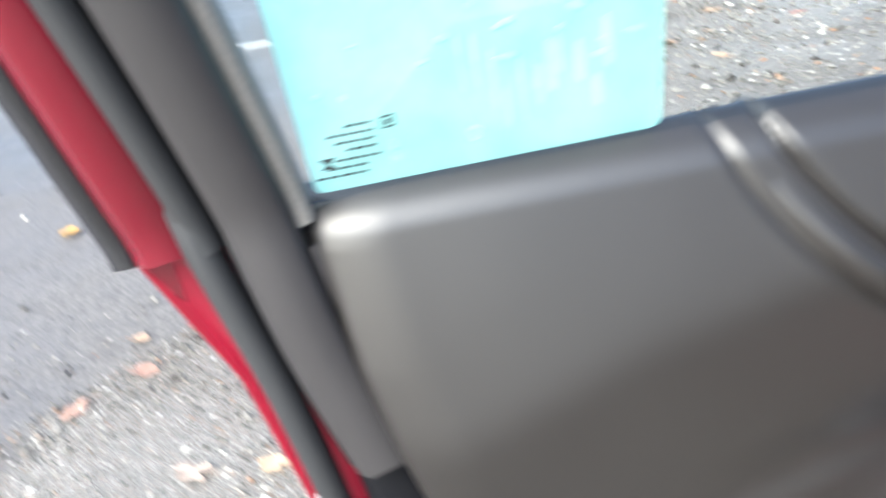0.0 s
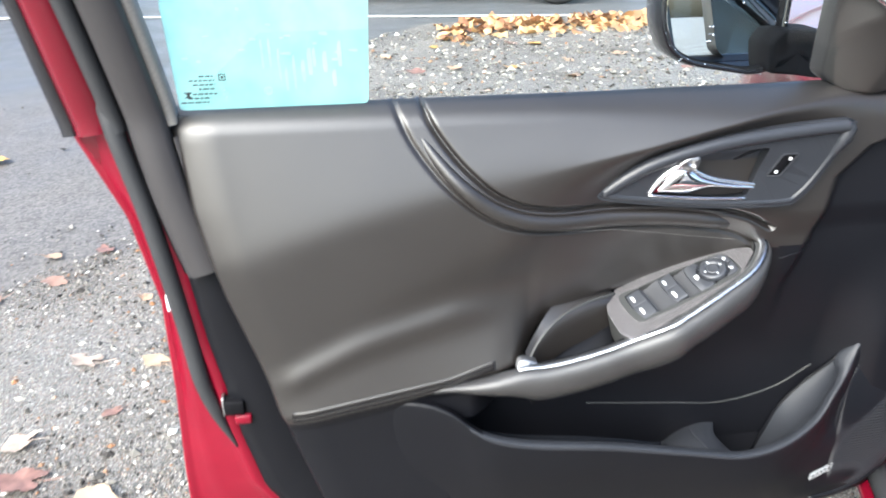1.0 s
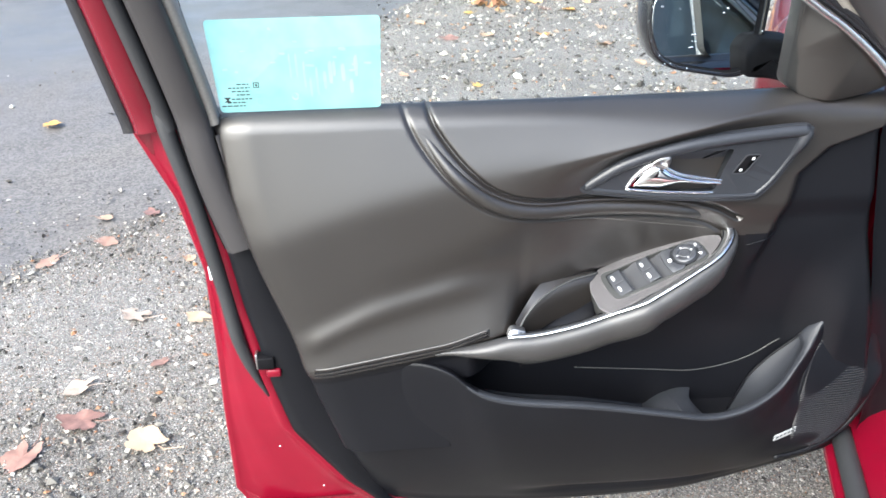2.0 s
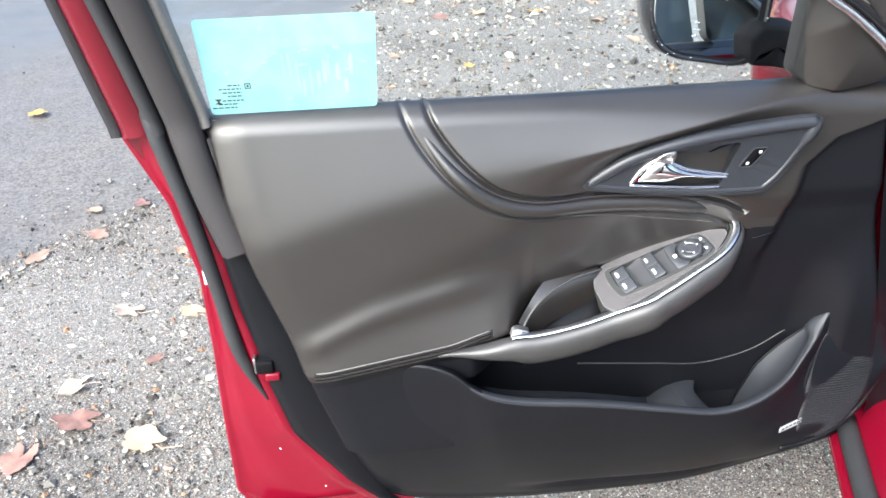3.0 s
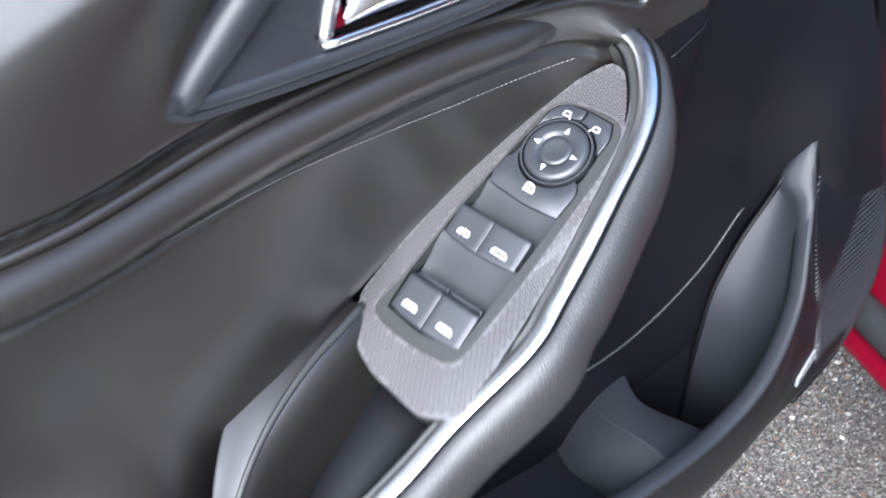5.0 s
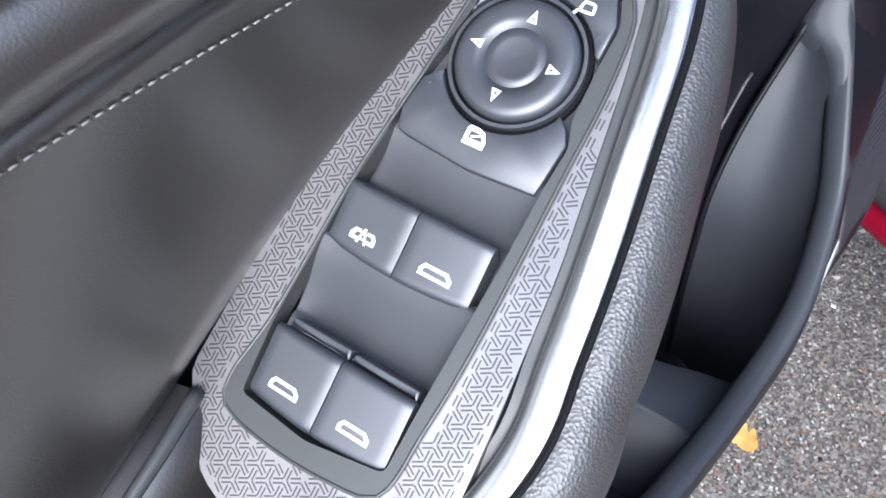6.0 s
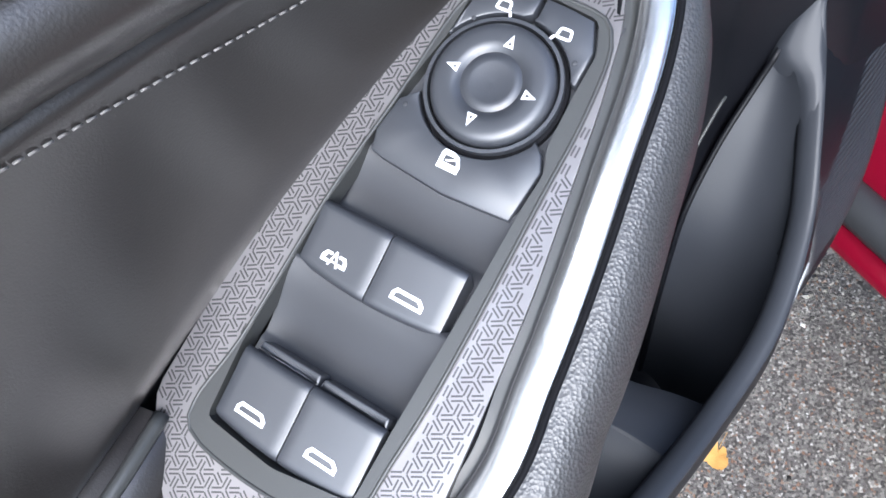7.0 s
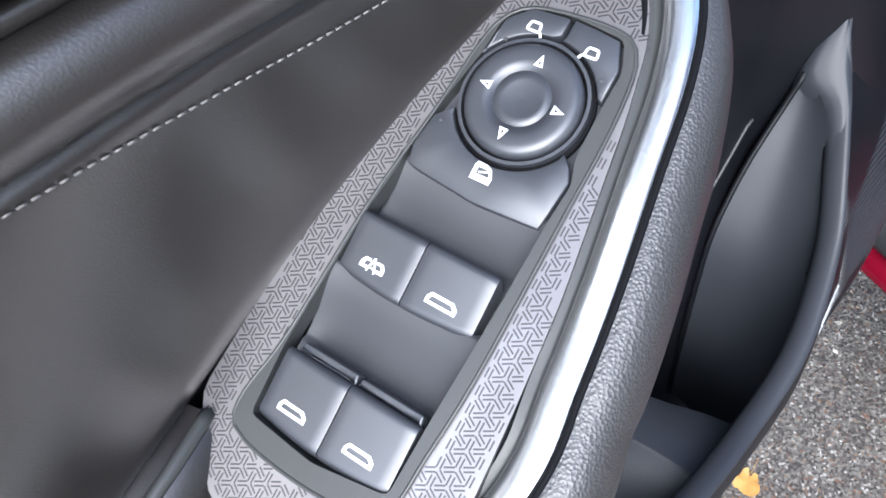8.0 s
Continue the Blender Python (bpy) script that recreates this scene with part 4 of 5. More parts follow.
# rim of the pull cup
rimc = spl([(0.420, -0.060, 0.606), (0.433, -0.048, 0.622), (0.452, -0.037, 0.640), (0.480, -0.023, 0.653), (0.512, -0.011, 0.661), (0.538, -0.003, 0.663), (0.556, 0.005, 0.662)], 40)
tan_r = np.gradient(rimc, axis=0)
n_in = np.stack([tan_r[:, 1], -tan_r[:, 0]], 1) / np.linalg.norm(tan_r[:, :2], axis=1)[:, None]
rows = []
for k in range(40):
    w = 0.22 + 0.78 * float(sm(4, 32, k))
    rows.append([rimc[k] + np.array((n_in[k, 0] * n * w, n_in[k, 1] * n * w, z)) for n, z in ((-0.032, 0.010), (-0.017, 0.0055), (-0.008, 0.0016), (-0.003, 0.0003), (0.0, -0.0006), (0.0035, -0.003), (0.0065, -0.009), (0.008, -0.022), (0.009, -0.055))])
part("cup_rim", grid(rows), VINYL, door, "rounded rim of the pull cup")
# Lighter bead that draws the bright highlight along the rim.
part("rim_edge", tube(rimc + np.array((0, 0, 0.0002)), np.linspace(0.0016, 0.0026, 40), 8), BEZEL, door, "raised edge of the pull cup, lighter as its highlight")
cup = []
for k in range(0, 40, 2):
    a = rimc[k]
    fr = C[int(np.argmin(np.abs(C[:, 0] - a[0]) + 5 * (np.arange(140) > 110)))] + np.array((0, 0.006, -0.004))
    lowc = (a + fr) / 2 + np.array((0.0, 0.0, -0.055))
    cup.append([a, a * 0.7 + lowc * 0.3 + np.array((0, 0.006, -0.01)), lowc + np.array((0, 0.018, 0.0)), lowc - np.array((0, 0.016, 0)), fr + np.array((0, 0, -0.03)), fr])
part("pull_cup", grid(cup), DARK, door, "deep black pull cup")
# ---- switch plate, bezel and switches ----
outline = rounded([(-128, -50), (-105, -49), (-60, -46), (-17, -38.5), (18, -30), (48, -15), (62, -6), (59, 4), (51, 12.5), (40, 20), (28, 25), (4, 30), (-10, 32), (-50, 38), (-90, 41.5), (-118, 43), (-150, 43), (-161, 24), (-158, -14), (-152, -31), (-138, -41)], 5, 3)
bez = closed([(-131, -33), (-121, -36.5), (-99, -33), (-51, -30.5), (-15, -26), (10, -23.5), (21, -20.5), (27.5, -13), (29.8, 2), (29.5, 17), (26, 23), (17, 26.5), (-3, 28.2), (-25, 28.0), (-56, 28.0), (-84, 27.6), (-106, 26.0), (-128, 23), (-133, 8), (-134, -15)], 90)
plate = part("switch_plate", holed(outline, [inset(bez, 0.3)], -5, 0, on_plate), INLAY, door, "patterned metallic grey switch surround", smooth=False)
skirt = [[on_plate(u, v, -2), on_plate(u - 1.5 * (u < -120), v, -10), on_plate(u - 3 * (u < -120), v, -45)] for u, v in outline]
part("plate_skirt", grid(skirt, wrap_u=True), BEZEL, door, "grey plastic body under the switch plate")

# engraved pattern of doubled three-armed marks over the plate
def inside(poly, x, y):
    c = False
    for k in range(len(poly)):
        a, b = poly[k - 1], poly[k]
        if (a[1] > y) != (b[1] > y) and x < (b[0] - a[0]) * (y - a[1]) / (b[1] - a[1]) + a[0]:
            c = not c
    return c


bm = bmesh.new()
pitch = 5.7
out_in, bez_out = inset(outline, 1.2), inset(bez, -1.2)
for i in range(-40, 20):
    for j in range(-14, 14):
        cu, cv = i * pitch + (j % 2) * pitch / 2, j * pitch * 0.866
        for arm_a in (90, 210, 330):
            a = radians(arm_a - 90)
            d, n = np.array((math.cos(a), math.sin(a))), np.array((-math.sin(a), math.cos(a)))
            for s in (-1, 1):
                p0, p1 = d * 0.45 + n * s * 0.62, d * 3.75 + n * s * 0.62
                mid = (cu + d[0] * 2.6, cv + d[1] * 2.6)
                if not inside(out_in, *mid) or inside(bez_out, *mid):
                    continue
                q = [p0 + n * 0.27, p0 - n * 0.27, p1 - n * 0.27, p1 + n * 0.27]
                bm.faces.new([bm.verts.new(on_plate(cu + e[0], cv + e[1], 0.06)) for e in q])
part("inlay_pattern", bm, LINES, plate, "fine engraved triangular pattern", smooth=False, kind="stuff")

well = rounded([(-124.5, -30), (-101, -31.5), (-52, -29.2), (-36, -27), (-28, -27.5), (-13.5, -25), (8, -20.6), (21, -19.8), (28, -13), (28.6, 2), (27, 18.4), (17.8, 22.4), (5, 22), (-11.5, 22.2), (-19, 25), (-31, 24), (-56, 23.4), (-100, 21.4), (-122, 20.8), (-126.5, -4.6)], 2.2, 3)
bezel = part("switch_bezel", holed(bez, [well], -6, 1.3, on_plate), BEZEL, door, "grey plastic bezel round the switches", smooth=False)
rim_pts = np.array([on_plate(u, v, 1.0) for u, v in inset(bez, 0.5)])
part("bezel_rim", tube(np.vstack([rim_pts, rim_pts[:1]]), 0.0007, 6, ends=False), BEZEL, bezel)


def floor_h(u):
    if u < -98:
        return -9.0
    if u < -70:
        return -10.0 + 9.0 * float(sm(-96, -71, u))
    if u < -51:
        return -9.0
    if u < -30:
        return -10.0 + 7.0 * float(sm(-50, -32, u))
    return -4.0


fr = []
for u in np.linspace(-127, 29, 120):
    fr.append([on_plate(u, v, floor_h(u) + 1.5 * abs((v + 4) / 27) ** 4) for v in np.linspace(-31.5, 25.5, 16)])
part("switch_well", grid(fr), WELL, door, "dark hollows between the window switches")


def window_switch(u0, u1, v0, v1, bow):
    """A rocker: a padded cap that rises towards the finger hollow in front of it."""
    P = []
    for a in np.linspace(0, 1, 16):
        row = []
        for b in np.linspace(0, 1, 14):
            v = v0 + (v1 - v0) * b
            mid = (v + 4.5) / 25
            u = u0 + (u1 - u0) * a - bow * (1 - mid * mid) * (1 - a)
            h = 1.0 + 2.2 * a ** 1.3 - 0.5 * mid * mid
            h -= 1.6 * max(0, (a - 0.90) / 0.10) ** 2 + 1.4 * max(0, (0.07 - a) / 0.07) ** 2
            e = min(b, 1 - b)
            h -= 0.45 * max(0, (0.04 - e) / 0.04) ** 2
            row.append((u, v, h))
        P.append(row)
    P = np.array(P)
    low = [(P[0, :, 0], P[0, :, 1]), (P[-1, :, 0], P[-1, :, 1])]
    A0 = np.stack([low[0][0], low[0][1], np.full(14, -9.0)], 1)[None]
    A1 = np.stack([low[1][0] - 3.0, low[1][1], np.full(14, -8.0)], 1)[None]
    G = np.concatenate([A0, P, A1], 0)
    bm = grid([[on_plate(*q) for q in row] for row in G])
    for side in (0, -1):
        vs = [bm.verts.new(on_plate(*G[k, side])) for k in range(len(G))]
        bm.faces.new(vs if side == 0 else list(reversed(vs)))
    return bm


def icon(poly_rings, hfun, parent, name="symbol"):
    bm = bmesh.new()
    for outer, holes in poly_rings:
        holed(np.array(outer), [np.array(h) for h in holes], 0, 0.18, lambda u, v, h: on_plate(u, v, hfun(u, v) + h), bm=bm)
    return part(name, bm, WHITE, parent, "white printed symbol", smooth=False)


def cap_h(u0, u1):
    return lambda u, v: 1.12 + 2.2 * max(0, (u - u0) / (u1 - u0)) ** 1.3 - 0.5 * ((v + 4.5) / 25) ** 2


def window_icon(cu, cv):
    t = [(cu - 1.8, cv - 5.2), (cu - 1.8, cv + 5.4), (cu + 0.2, cv + 5.4), (cu + 1.8, cv + 3.6), (cu + 1.8, cv - 4.0), (cu + 0.2, cv - 5.2)]
    return (t, [[(cu - 0.85, cv - 4.1), (cu - 0.85, cv + 4.1), (cu - 0.1, cv + 4.1), (cu + 0.75, cv + 3.0), (cu + 0.75, cv - 3.3), (cu + 0.1, cv - 4.1)]])


def bar(p, q, w):
    p, q = np.array(p, float), np.array(q, float)
    d = (q - p) / np.linalg.norm(q - p)
    n = np.array((-d[1], d[0])) * w / 2
    return ([p + n, p - n, q - n, q + n], [])


for u0, u1, us in ((-123, -100.4, -117.0), (-72, -52.2, -67.0)):
    for v0, v1, cv in ((-29.2, -5.0, -18.0), (-4.6, 20.0, 7.4)):
        sw = part("window_switch", window_switch(u0, u1, v0, v1, 2.0), BUTTON, door, "grey plastic window switch")
        if (us, cv) == (-67.0, -18.0):
            rings = [([(us - 1.6, cv - 4.4), (us - 1.6, cv - 1.6), (us - 0.6, cv - 1.6), (us - 0.6, cv - 3.2), (us + 0.9, cv - 2.6), (us + 0.9, cv - 1.2), (us + 1.8, cv - 1.2), (us + 1.8, cv - 3.2), (us + 0.2, cv - 4.4)], []),
                     ([(us - 1.6, cv + 4.4), (us - 1.6, cv + 1.6), (us - 0.6, cv + 1.6), (us - 0.6, cv + 3.4), (us + 0.9, cv + 2.8), (us + 0.9, cv + 1.2), (us + 1.8, cv + 1.2), (us + 1.8, cv + 3.4), (us + 0.2, cv + 4.4)], []),
                     bar((us - 2.2, cv - 1.5), (us + 2.4, cv), 0.55), bar((us - 2.2, cv + 1.5), (us + 2.4, cv), 0.55), bar((us - 0.8, cv - 0.9), (us - 0.8, cv + 0.9), 0.5)]
        else:
            rings = [window_icon(us, cv)]
        icon(rings, cap_h(u0, u1), sw)

# thin ledges along the leading edges of the rear pair
for v0, v1, u0 in ((-26.5, -4.2, -100.6), (-3.8, 19.6, -100.9)):
    part("switch_ledge", slab(rounded([(u0, v0), (u0, v1), (u0 + 3.2, v1 - 0.6), (u0 + 3.2, v0 + 0.8)], 0.5, 3), -6.0, 0.5, on_plate, 0.3), BUTTON, door, "thin ledge along the switch edge")

dial_c = (-1.7, -0.5)


def circle(r, n=56, a0=0.0, a1=2 * np.pi):
    a = np.linspace(a0, a1, n, endpoint=False)
    return np.stack([dial_c[0] + r * np.cos(a), dial_c[1] + r * np.sin(a)], 1)


lock = [(-34.5, -22), (-33.5, -25.5), (-27, -26.8), (-16, -25.0)]
ang = np.arctan2(np.array((-21.0, 20.8)) - dial_c[1], np.array((-12.5, -13.0)) - dial_c[0])
arcp = [(dial_c[0] + 21.6 * math.cos(a), dial_c[1] + 21.6 * math.sin(a)) for a in np.linspace(radians(244), radians(116), 22)]
lockp = np.array(lock + arcp + [(-14.5, 22.5), (-19, 24.6), (-30.5, 23.4), (-35.2, 22.0), (-36.4, 0)])
lk = part("lock_button", cap(inset(lockp, 0.45), -6, lambda u, v: 1.6 - 2.2 * max(0, (-27 - u) / 9.0) ** 2, on_plate, 0.5), BUTTON, door, "grey plastic window lock-out button")
icon([([(-29.6, -4.2), (-29.6, 2.6), (-27.4, 2.8), (-24.8, 1.4), (-23.9, -0.6), (-23.9, -3.6), (-25.0, -4.2)], [[(-27.6, -2.9), (-27.6, 1.6), (-26.4, 1.2), (-25.4, 0.0), (-25.4, -2.9)]]), bar((-27.0, -2.2), (-26.0, 0.6), 0.5)], lambda u, v: 1.7 - 2.2 * max(0, (-27 - u) / 9.0) ** 2, lk)

left_top = np.array([(dial_c[0] + 21.6 * math.cos(a), dial_c[1] + 21.6 * math.sin(a)) for a in np.linspace(radians(-66), radians(-4), 12)] + [(21.5, 0.6), (27.6, 0.8), (28.0, -2), (27.2, -12.4), (21, -19.2), (9, -21.0)])
right_top = np.array([(dial_c[0] + 21.6 * math.cos(a), dial_c[1] + 21.6 * math.sin(a)) for a in np.linspace(radians(4), radians(66), 12)] + [(7, 21.6), (17.6, 21.8), (26.4, 17.8), (27.6, 10), (28.0, 1.7), (21.5, 1.4)])
for poly, cu, cv, sgn in ((left_top, 21.3, -8.8, 1), (right_top, 19.6, 11.6, -1)):
    mb = part("mirror_button", cap(inset(poly, 0.45), -6, 1.8, on_plate, 0.5), BUTTON, door, "grey plastic mirror selector button")
    o = rounded([(cu - 1.8, cv - 2.6), (cu + 1.8, cv - 2.0), (cu + 1.8, cv + 2.0), (cu - 1.8, cv + 2.6)], 1.0, 3)
    icon([(o, [inset(o, 0.75)]), bar((cu - 1.4, cv + sgn * 2.6), (cu - 2.8, cv + sgn * 3.3), 0.8)], lambda u, v: 1.85, mb)
for u, v in ((-17.0, -21.8), (14.4, -15.6), (13.0, 18.0)):
    a = np.linspace(0, 2 * np.pi, 12, endpoint=False)
    part("indicator", slab(np.stack([u + 0.75 * np.cos(a), v + 0.75 * np.sin(a)], 1), 1.0, 1.95, on_plate, 0.15), WELL, door, "tiny dark indicator lamp")
# joystick dial with its collar
part("dial_gap", slab(circle(21.7), -6, -0.6, on_plate, 0.3), GAP, door)
collar = part("dial_collar", holed(circle(20.5), [circle(19.4)], -3, 2.2, on_plate), BUTTON, door, "raised grey collar round the dial", smooth=False)
P = []
for r, h in ((18.4, -3), (18.5, 1.8), (18.2, 2.9), (17.7, 3.8), (16.6, 4.5), (15.0, 4.75), (12.5, 4.6), (9.45, 4.35), (9.2, 3.6), (8.9, 3.6), (8.65, 4.2), (6.0, 3.7), (3.0, 3.4), (0.02, 3.3)):
    P.append([on_plate(u, v, h) for u, v in circle(r)])
dial = part("mirror_dial", grid(P, wrap_v=True), BUTTON, door, "round grey mirror adjusting dial")
for k, a in enumerate((0.0, 90.0, 180.0, 270.0)):
    c, s = math.cos(radians(a)), math.sin(radians(a))

    def turn(p):
        return (dial_c[0] + p[0] * c - p[1] * s, dial_c[1] + p[0] * s + p[1] * c)

    tri = [turn(p) for p in ((10.6, -1.5), (10.6, 1.5), (14.6, 0.0))]
    tin = [turn(p) for p in ((11.3, -0.62), (11.3, 0.62), (12.9, 0.0))]
    icon([(tri, [tin])], lambda u, v: 4.62, dial)

# ---- inner handle ----
HB = closed([(0.508, 0.823), (0.535, 0.846), (0.578, 0.871), (0.650, 0.892), (0.735, 0.904), (0.826, 0.911), (0.840, 0.905), (0.831, 0.875), (0.812, 0.832), (0.79, 0.803), (0.765, 0.793), (0.66, 0.797), (0.540, 0.812)], 110)


def on_card(u, v, h):
    return (u, float(-0.019 - 0.010 * sm(0.83, 0.90, v)) - h, v + 0.002)


HO = rounded([(0.572, 0.823), (0.598, 0.852), (0.635, 0.869), (0.68, 0.876), (0.730, 0.880), (0.722, 0.848), (0.713, 0.8115), (0.68, 0.8105), (0.60, 0.8145)], 0.006, 3)
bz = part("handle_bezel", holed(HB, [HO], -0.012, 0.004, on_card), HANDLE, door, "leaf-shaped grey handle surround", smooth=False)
edge = np.array([on_card(u, v, 0.002) for u, v in inset(HB, 0.007)])
thick = 0.0045 + 0.0045 * sm(-0.016, 0.012, HB[:, 1] - (0.835 + 0.12 * (HB[:, 0] - 0.51)))
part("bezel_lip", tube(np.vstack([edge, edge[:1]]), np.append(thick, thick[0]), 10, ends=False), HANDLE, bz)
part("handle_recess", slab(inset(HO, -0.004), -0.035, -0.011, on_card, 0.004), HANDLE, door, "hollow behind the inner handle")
side = [[on_card(u, v, 0.003), on_card(u, v, -0.008), on_card(u, v, -0.016)] for u, v in HO]
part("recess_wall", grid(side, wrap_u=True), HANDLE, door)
# chrome lever: a bowl-shaped grip tapering to a finger
Lc = spl([(0.577, 0.8215), (0.590, 0.842), (0.608, 0.858), (0.628, 0.8645)], 24)
part("lever_arch", tube(np.array([on_card(u, v, 0.0045) for u, v in Lc]), np.linspace(0.0028, 0.0050, 24), 10), CHROME, door, "curved chrome lever head")
part("lever_foot", tube(np.array([on_card(u, v, 0.0050) for u, v in spl([(0.576, 0.8205), (0.62, 0.8150), (0.67, 0.8105), (0.712, 0.8085)], 20)]), 0.0020, 8), BRIGHT, door, "thin chrome line under the lever")
lt = spl([(0.590, 0.830), (0.603, 0.850), (0.622, 0.858), (0.640, 0.848), (0.660, 0.839), (0.690, 0.832), (0.722, 0.826)], 40)
lb = spl([(0.587, 0.822), (0.605, 0.8195), (0.628, 0.8175), (0.645, 0.8225), (0.662, 0.8265), (0.692, 0.8225), (0.721, 0.8180)], 40)
lv = []
for k in range(40):
    s = k / 39
    out_h = 0.004 + 0.010 * math.sin(math.pi * min(1, 0.12 + 0.8 * s))
    row = []
    for a in np.linspace(0, 2 * np.pi, 20, endpoint=False):
        w = 0.5 + 0.5 * math.cos(a)
        u, v = lt[k] * w + lb[k] * (1 - w)
        row.append(on_card(u, v, out_h * math.sin(a) - 0.002))
    lv.append(row)
part("inner_lever", grid(lv, wrap_v=True), BRIGHT, door, "polished chrome inner door lever")
part("lever_edge", tube(np.array([on_card(u, v + 0.0005, 0.0035) for u, v in lt[8:]]), np.linspace(0.0022, 0.0026, 32), 8), CHROME, door, "bright upper edge of the lever")
part("lever_thumb", slab(rounded([(0.606, 0.862), (0.618, 0.8725), (0.634, 0.8745), (0.637, 0.868), (0.634, 0.852), (0.622, 0.856)], 0.004, 4), -0.01, 0.011, on_card, 0.003), SATIN, door, "grey head of the lever")
part("lever_red", slab([(0.581, 0.823), (0.588, 0.833), (0.592, 0.828), (0.590, 0.822)], -0.02, 0.001, on_card, 0.001), PAINT_IN, door, "red mark behind the lever")
# lock rocker
lo = rounded([(0.733, 0.837), (0.749, 0.870), (0.772, 0.870), (0.754, 0.837)], 0.005, 5)
part("lock_frame", holed(lo, [inset(lo, 0.0016)], -0.002, 0.0062, on_card), BUTTON, bz, "thin satin frame of the lock switch", smooth=False)
rk = part("lock_switch", cap(inset(lo, 0.0018), -0.004, 0.0056, on_card, 0.0012), GAP, bz, "door lock rocker switch")
for cu, cv in ((0.7460, 0.8440), (0.7605, 0.8625)):
    part("lock_mark", slab(rounded([(cu - 0.0022, cv - 0.0022), (cu + 0.0020, cv - 0.0022), (cu + 0.0026, cv + 0.0020), (cu - 0.0016, cv + 0.0022)], 0.001, 3), 0.0040, 0.0062, on_card, 0.0003), WHITE, rk, "pale padlock symbol")

# ---- window frame, glass, seals ----
def lean(z):
    return -0.26 * max(0.0, z - 0.95)


fr_path = [(0.026, 0.748), (0.013, 0.80), (0.000, 0.86), (-0.009, 0.92), (-0.013, 0.955), (-0.021, 1.02), (-0.032, 1.10), (-0.055, 1.25), (-0.075, 1.34), (-0.07, 1.41), (0.10, 1.43), (0.35, 1.40), (0.62, 1.27), (0.80, 1.125), (0.90, 1.035), (0.985, 0.955)]
FP = spl(fr_path, 140)
LOW = int(np.argmax(FP[:, 1] > 0.925))
nr = np.gradient(FP, axis=0)
nr = np.stack([-nr[:, 1], nr[:, 0]], 1) / np.linalg.norm(nr, axis=1)[:, None]


def frame_band(offs, name, mat, label, lo=0, hi=140, width=None):
    rows = []
    for k in range(lo, hi):
        wk = 1.0 if width is None else width[k]
        rows.append([(FP[k, 0] + nr[k, 0] * o * wk, lean(FP[k, 1]) + d, FP[k, 1] + nr[k, 1] * o * wk) for o, d in offs])
    return part(name, grid(rows, wrap_v=True), mat, door, label)


WIDE = 1 + 0.13 * (1 - sm(LOW, LOW + 28, np.arange(140)))
frame_band([(0.0, 0.012), (0.001, -0.004), (0.006, -0.010), (0.034, -0.012), (0.044, -0.002), (0.046, 0.012)], "window_frame_trim", FRAME, "matt charcoal window frame trim")
frame_band([(-0.010, 0.024), (-0.009, 0.008), (-0.002, -0.001), (0.004, 0.024)], "trim_backing", FRAME, "black edge behind the padded trim", 0, LOW)
frame_band([(-0.010, 0.026), (-0.009, 0.006), (0.001, 0.002), (0.002, 0.026)], "glass_run", material("glass_run", (0.20, 0.185, 0.165), 0.6, grain=0.2, grain_scale=300), "pale felted glass run channel", LOW)
frame_band([(0.043, 0.008), (0.044, 0.012), (0.051, 0.012), (0.053, 0.030), (0.043, 0.034)], "frame_groove", GAP, "dark groove of the window frame")
frame_band([(0.050, 0.022), (0.052, 0.008), (0.061, 0.002), (0.071, 0.008), (0.073, 0.026)], "door_seal", SEAL, "black rubber door seal", LOW)
frame_band([(0.060, 0.024), (0.066, 0.014), (0.088, 0.012), (0.098, 0.020), (0.100, 0.032), (0.086, 0.046)], "frame_flange", PAINT, "red painted flange of the door frame", LOW, 140, WIDE)
frame_band([(0.098, 0.026), (0.101, 0.022), (0.114, 0.026), (0.115, 0.046), (0.098, 0.046)], "pillar_cover", BLACK, "gloss black pillar cover", LOW, 80, WIDE)

# lowered window glass with its aqua film
def on_glass(u, v, h):
    return (u, 0.016 + lean(v) * 0.35 - h, v)


pane = [(FP[k, 0] - nr[k, 0] * 0.006, FP[k, 1] - nr[k, 1] * 0.006) for k in range(LOW, 136, 2)]
pane = [(u, v) for u, v in pane if v > 0.945] + [(0.93, 0.93), (-0.008, 0.93)]
gl = part("window_glass", slab(np.array(pane), -0.0045, 0.0, on_glass, 0.0006), GLASS, door, "clear side window glass, wound up", smooth=False)
gl.visible_shadow = False
# aqua film stuck on the glass, with its printed marks
fo = rounded([(0.003, 0.949), (0.224, 0.949), (0.229, 1.078), (0.000, 1.078)], 0.006, 4)
film_sheet = part("window_film", slab(fo, 0.0006, 0.0011, on_glass, 0.0001), FILM, label="pale aqua plastic film stuck on the window glass", smooth=False)
film_sheet["category"] = "film"
rb = random.Random(8)
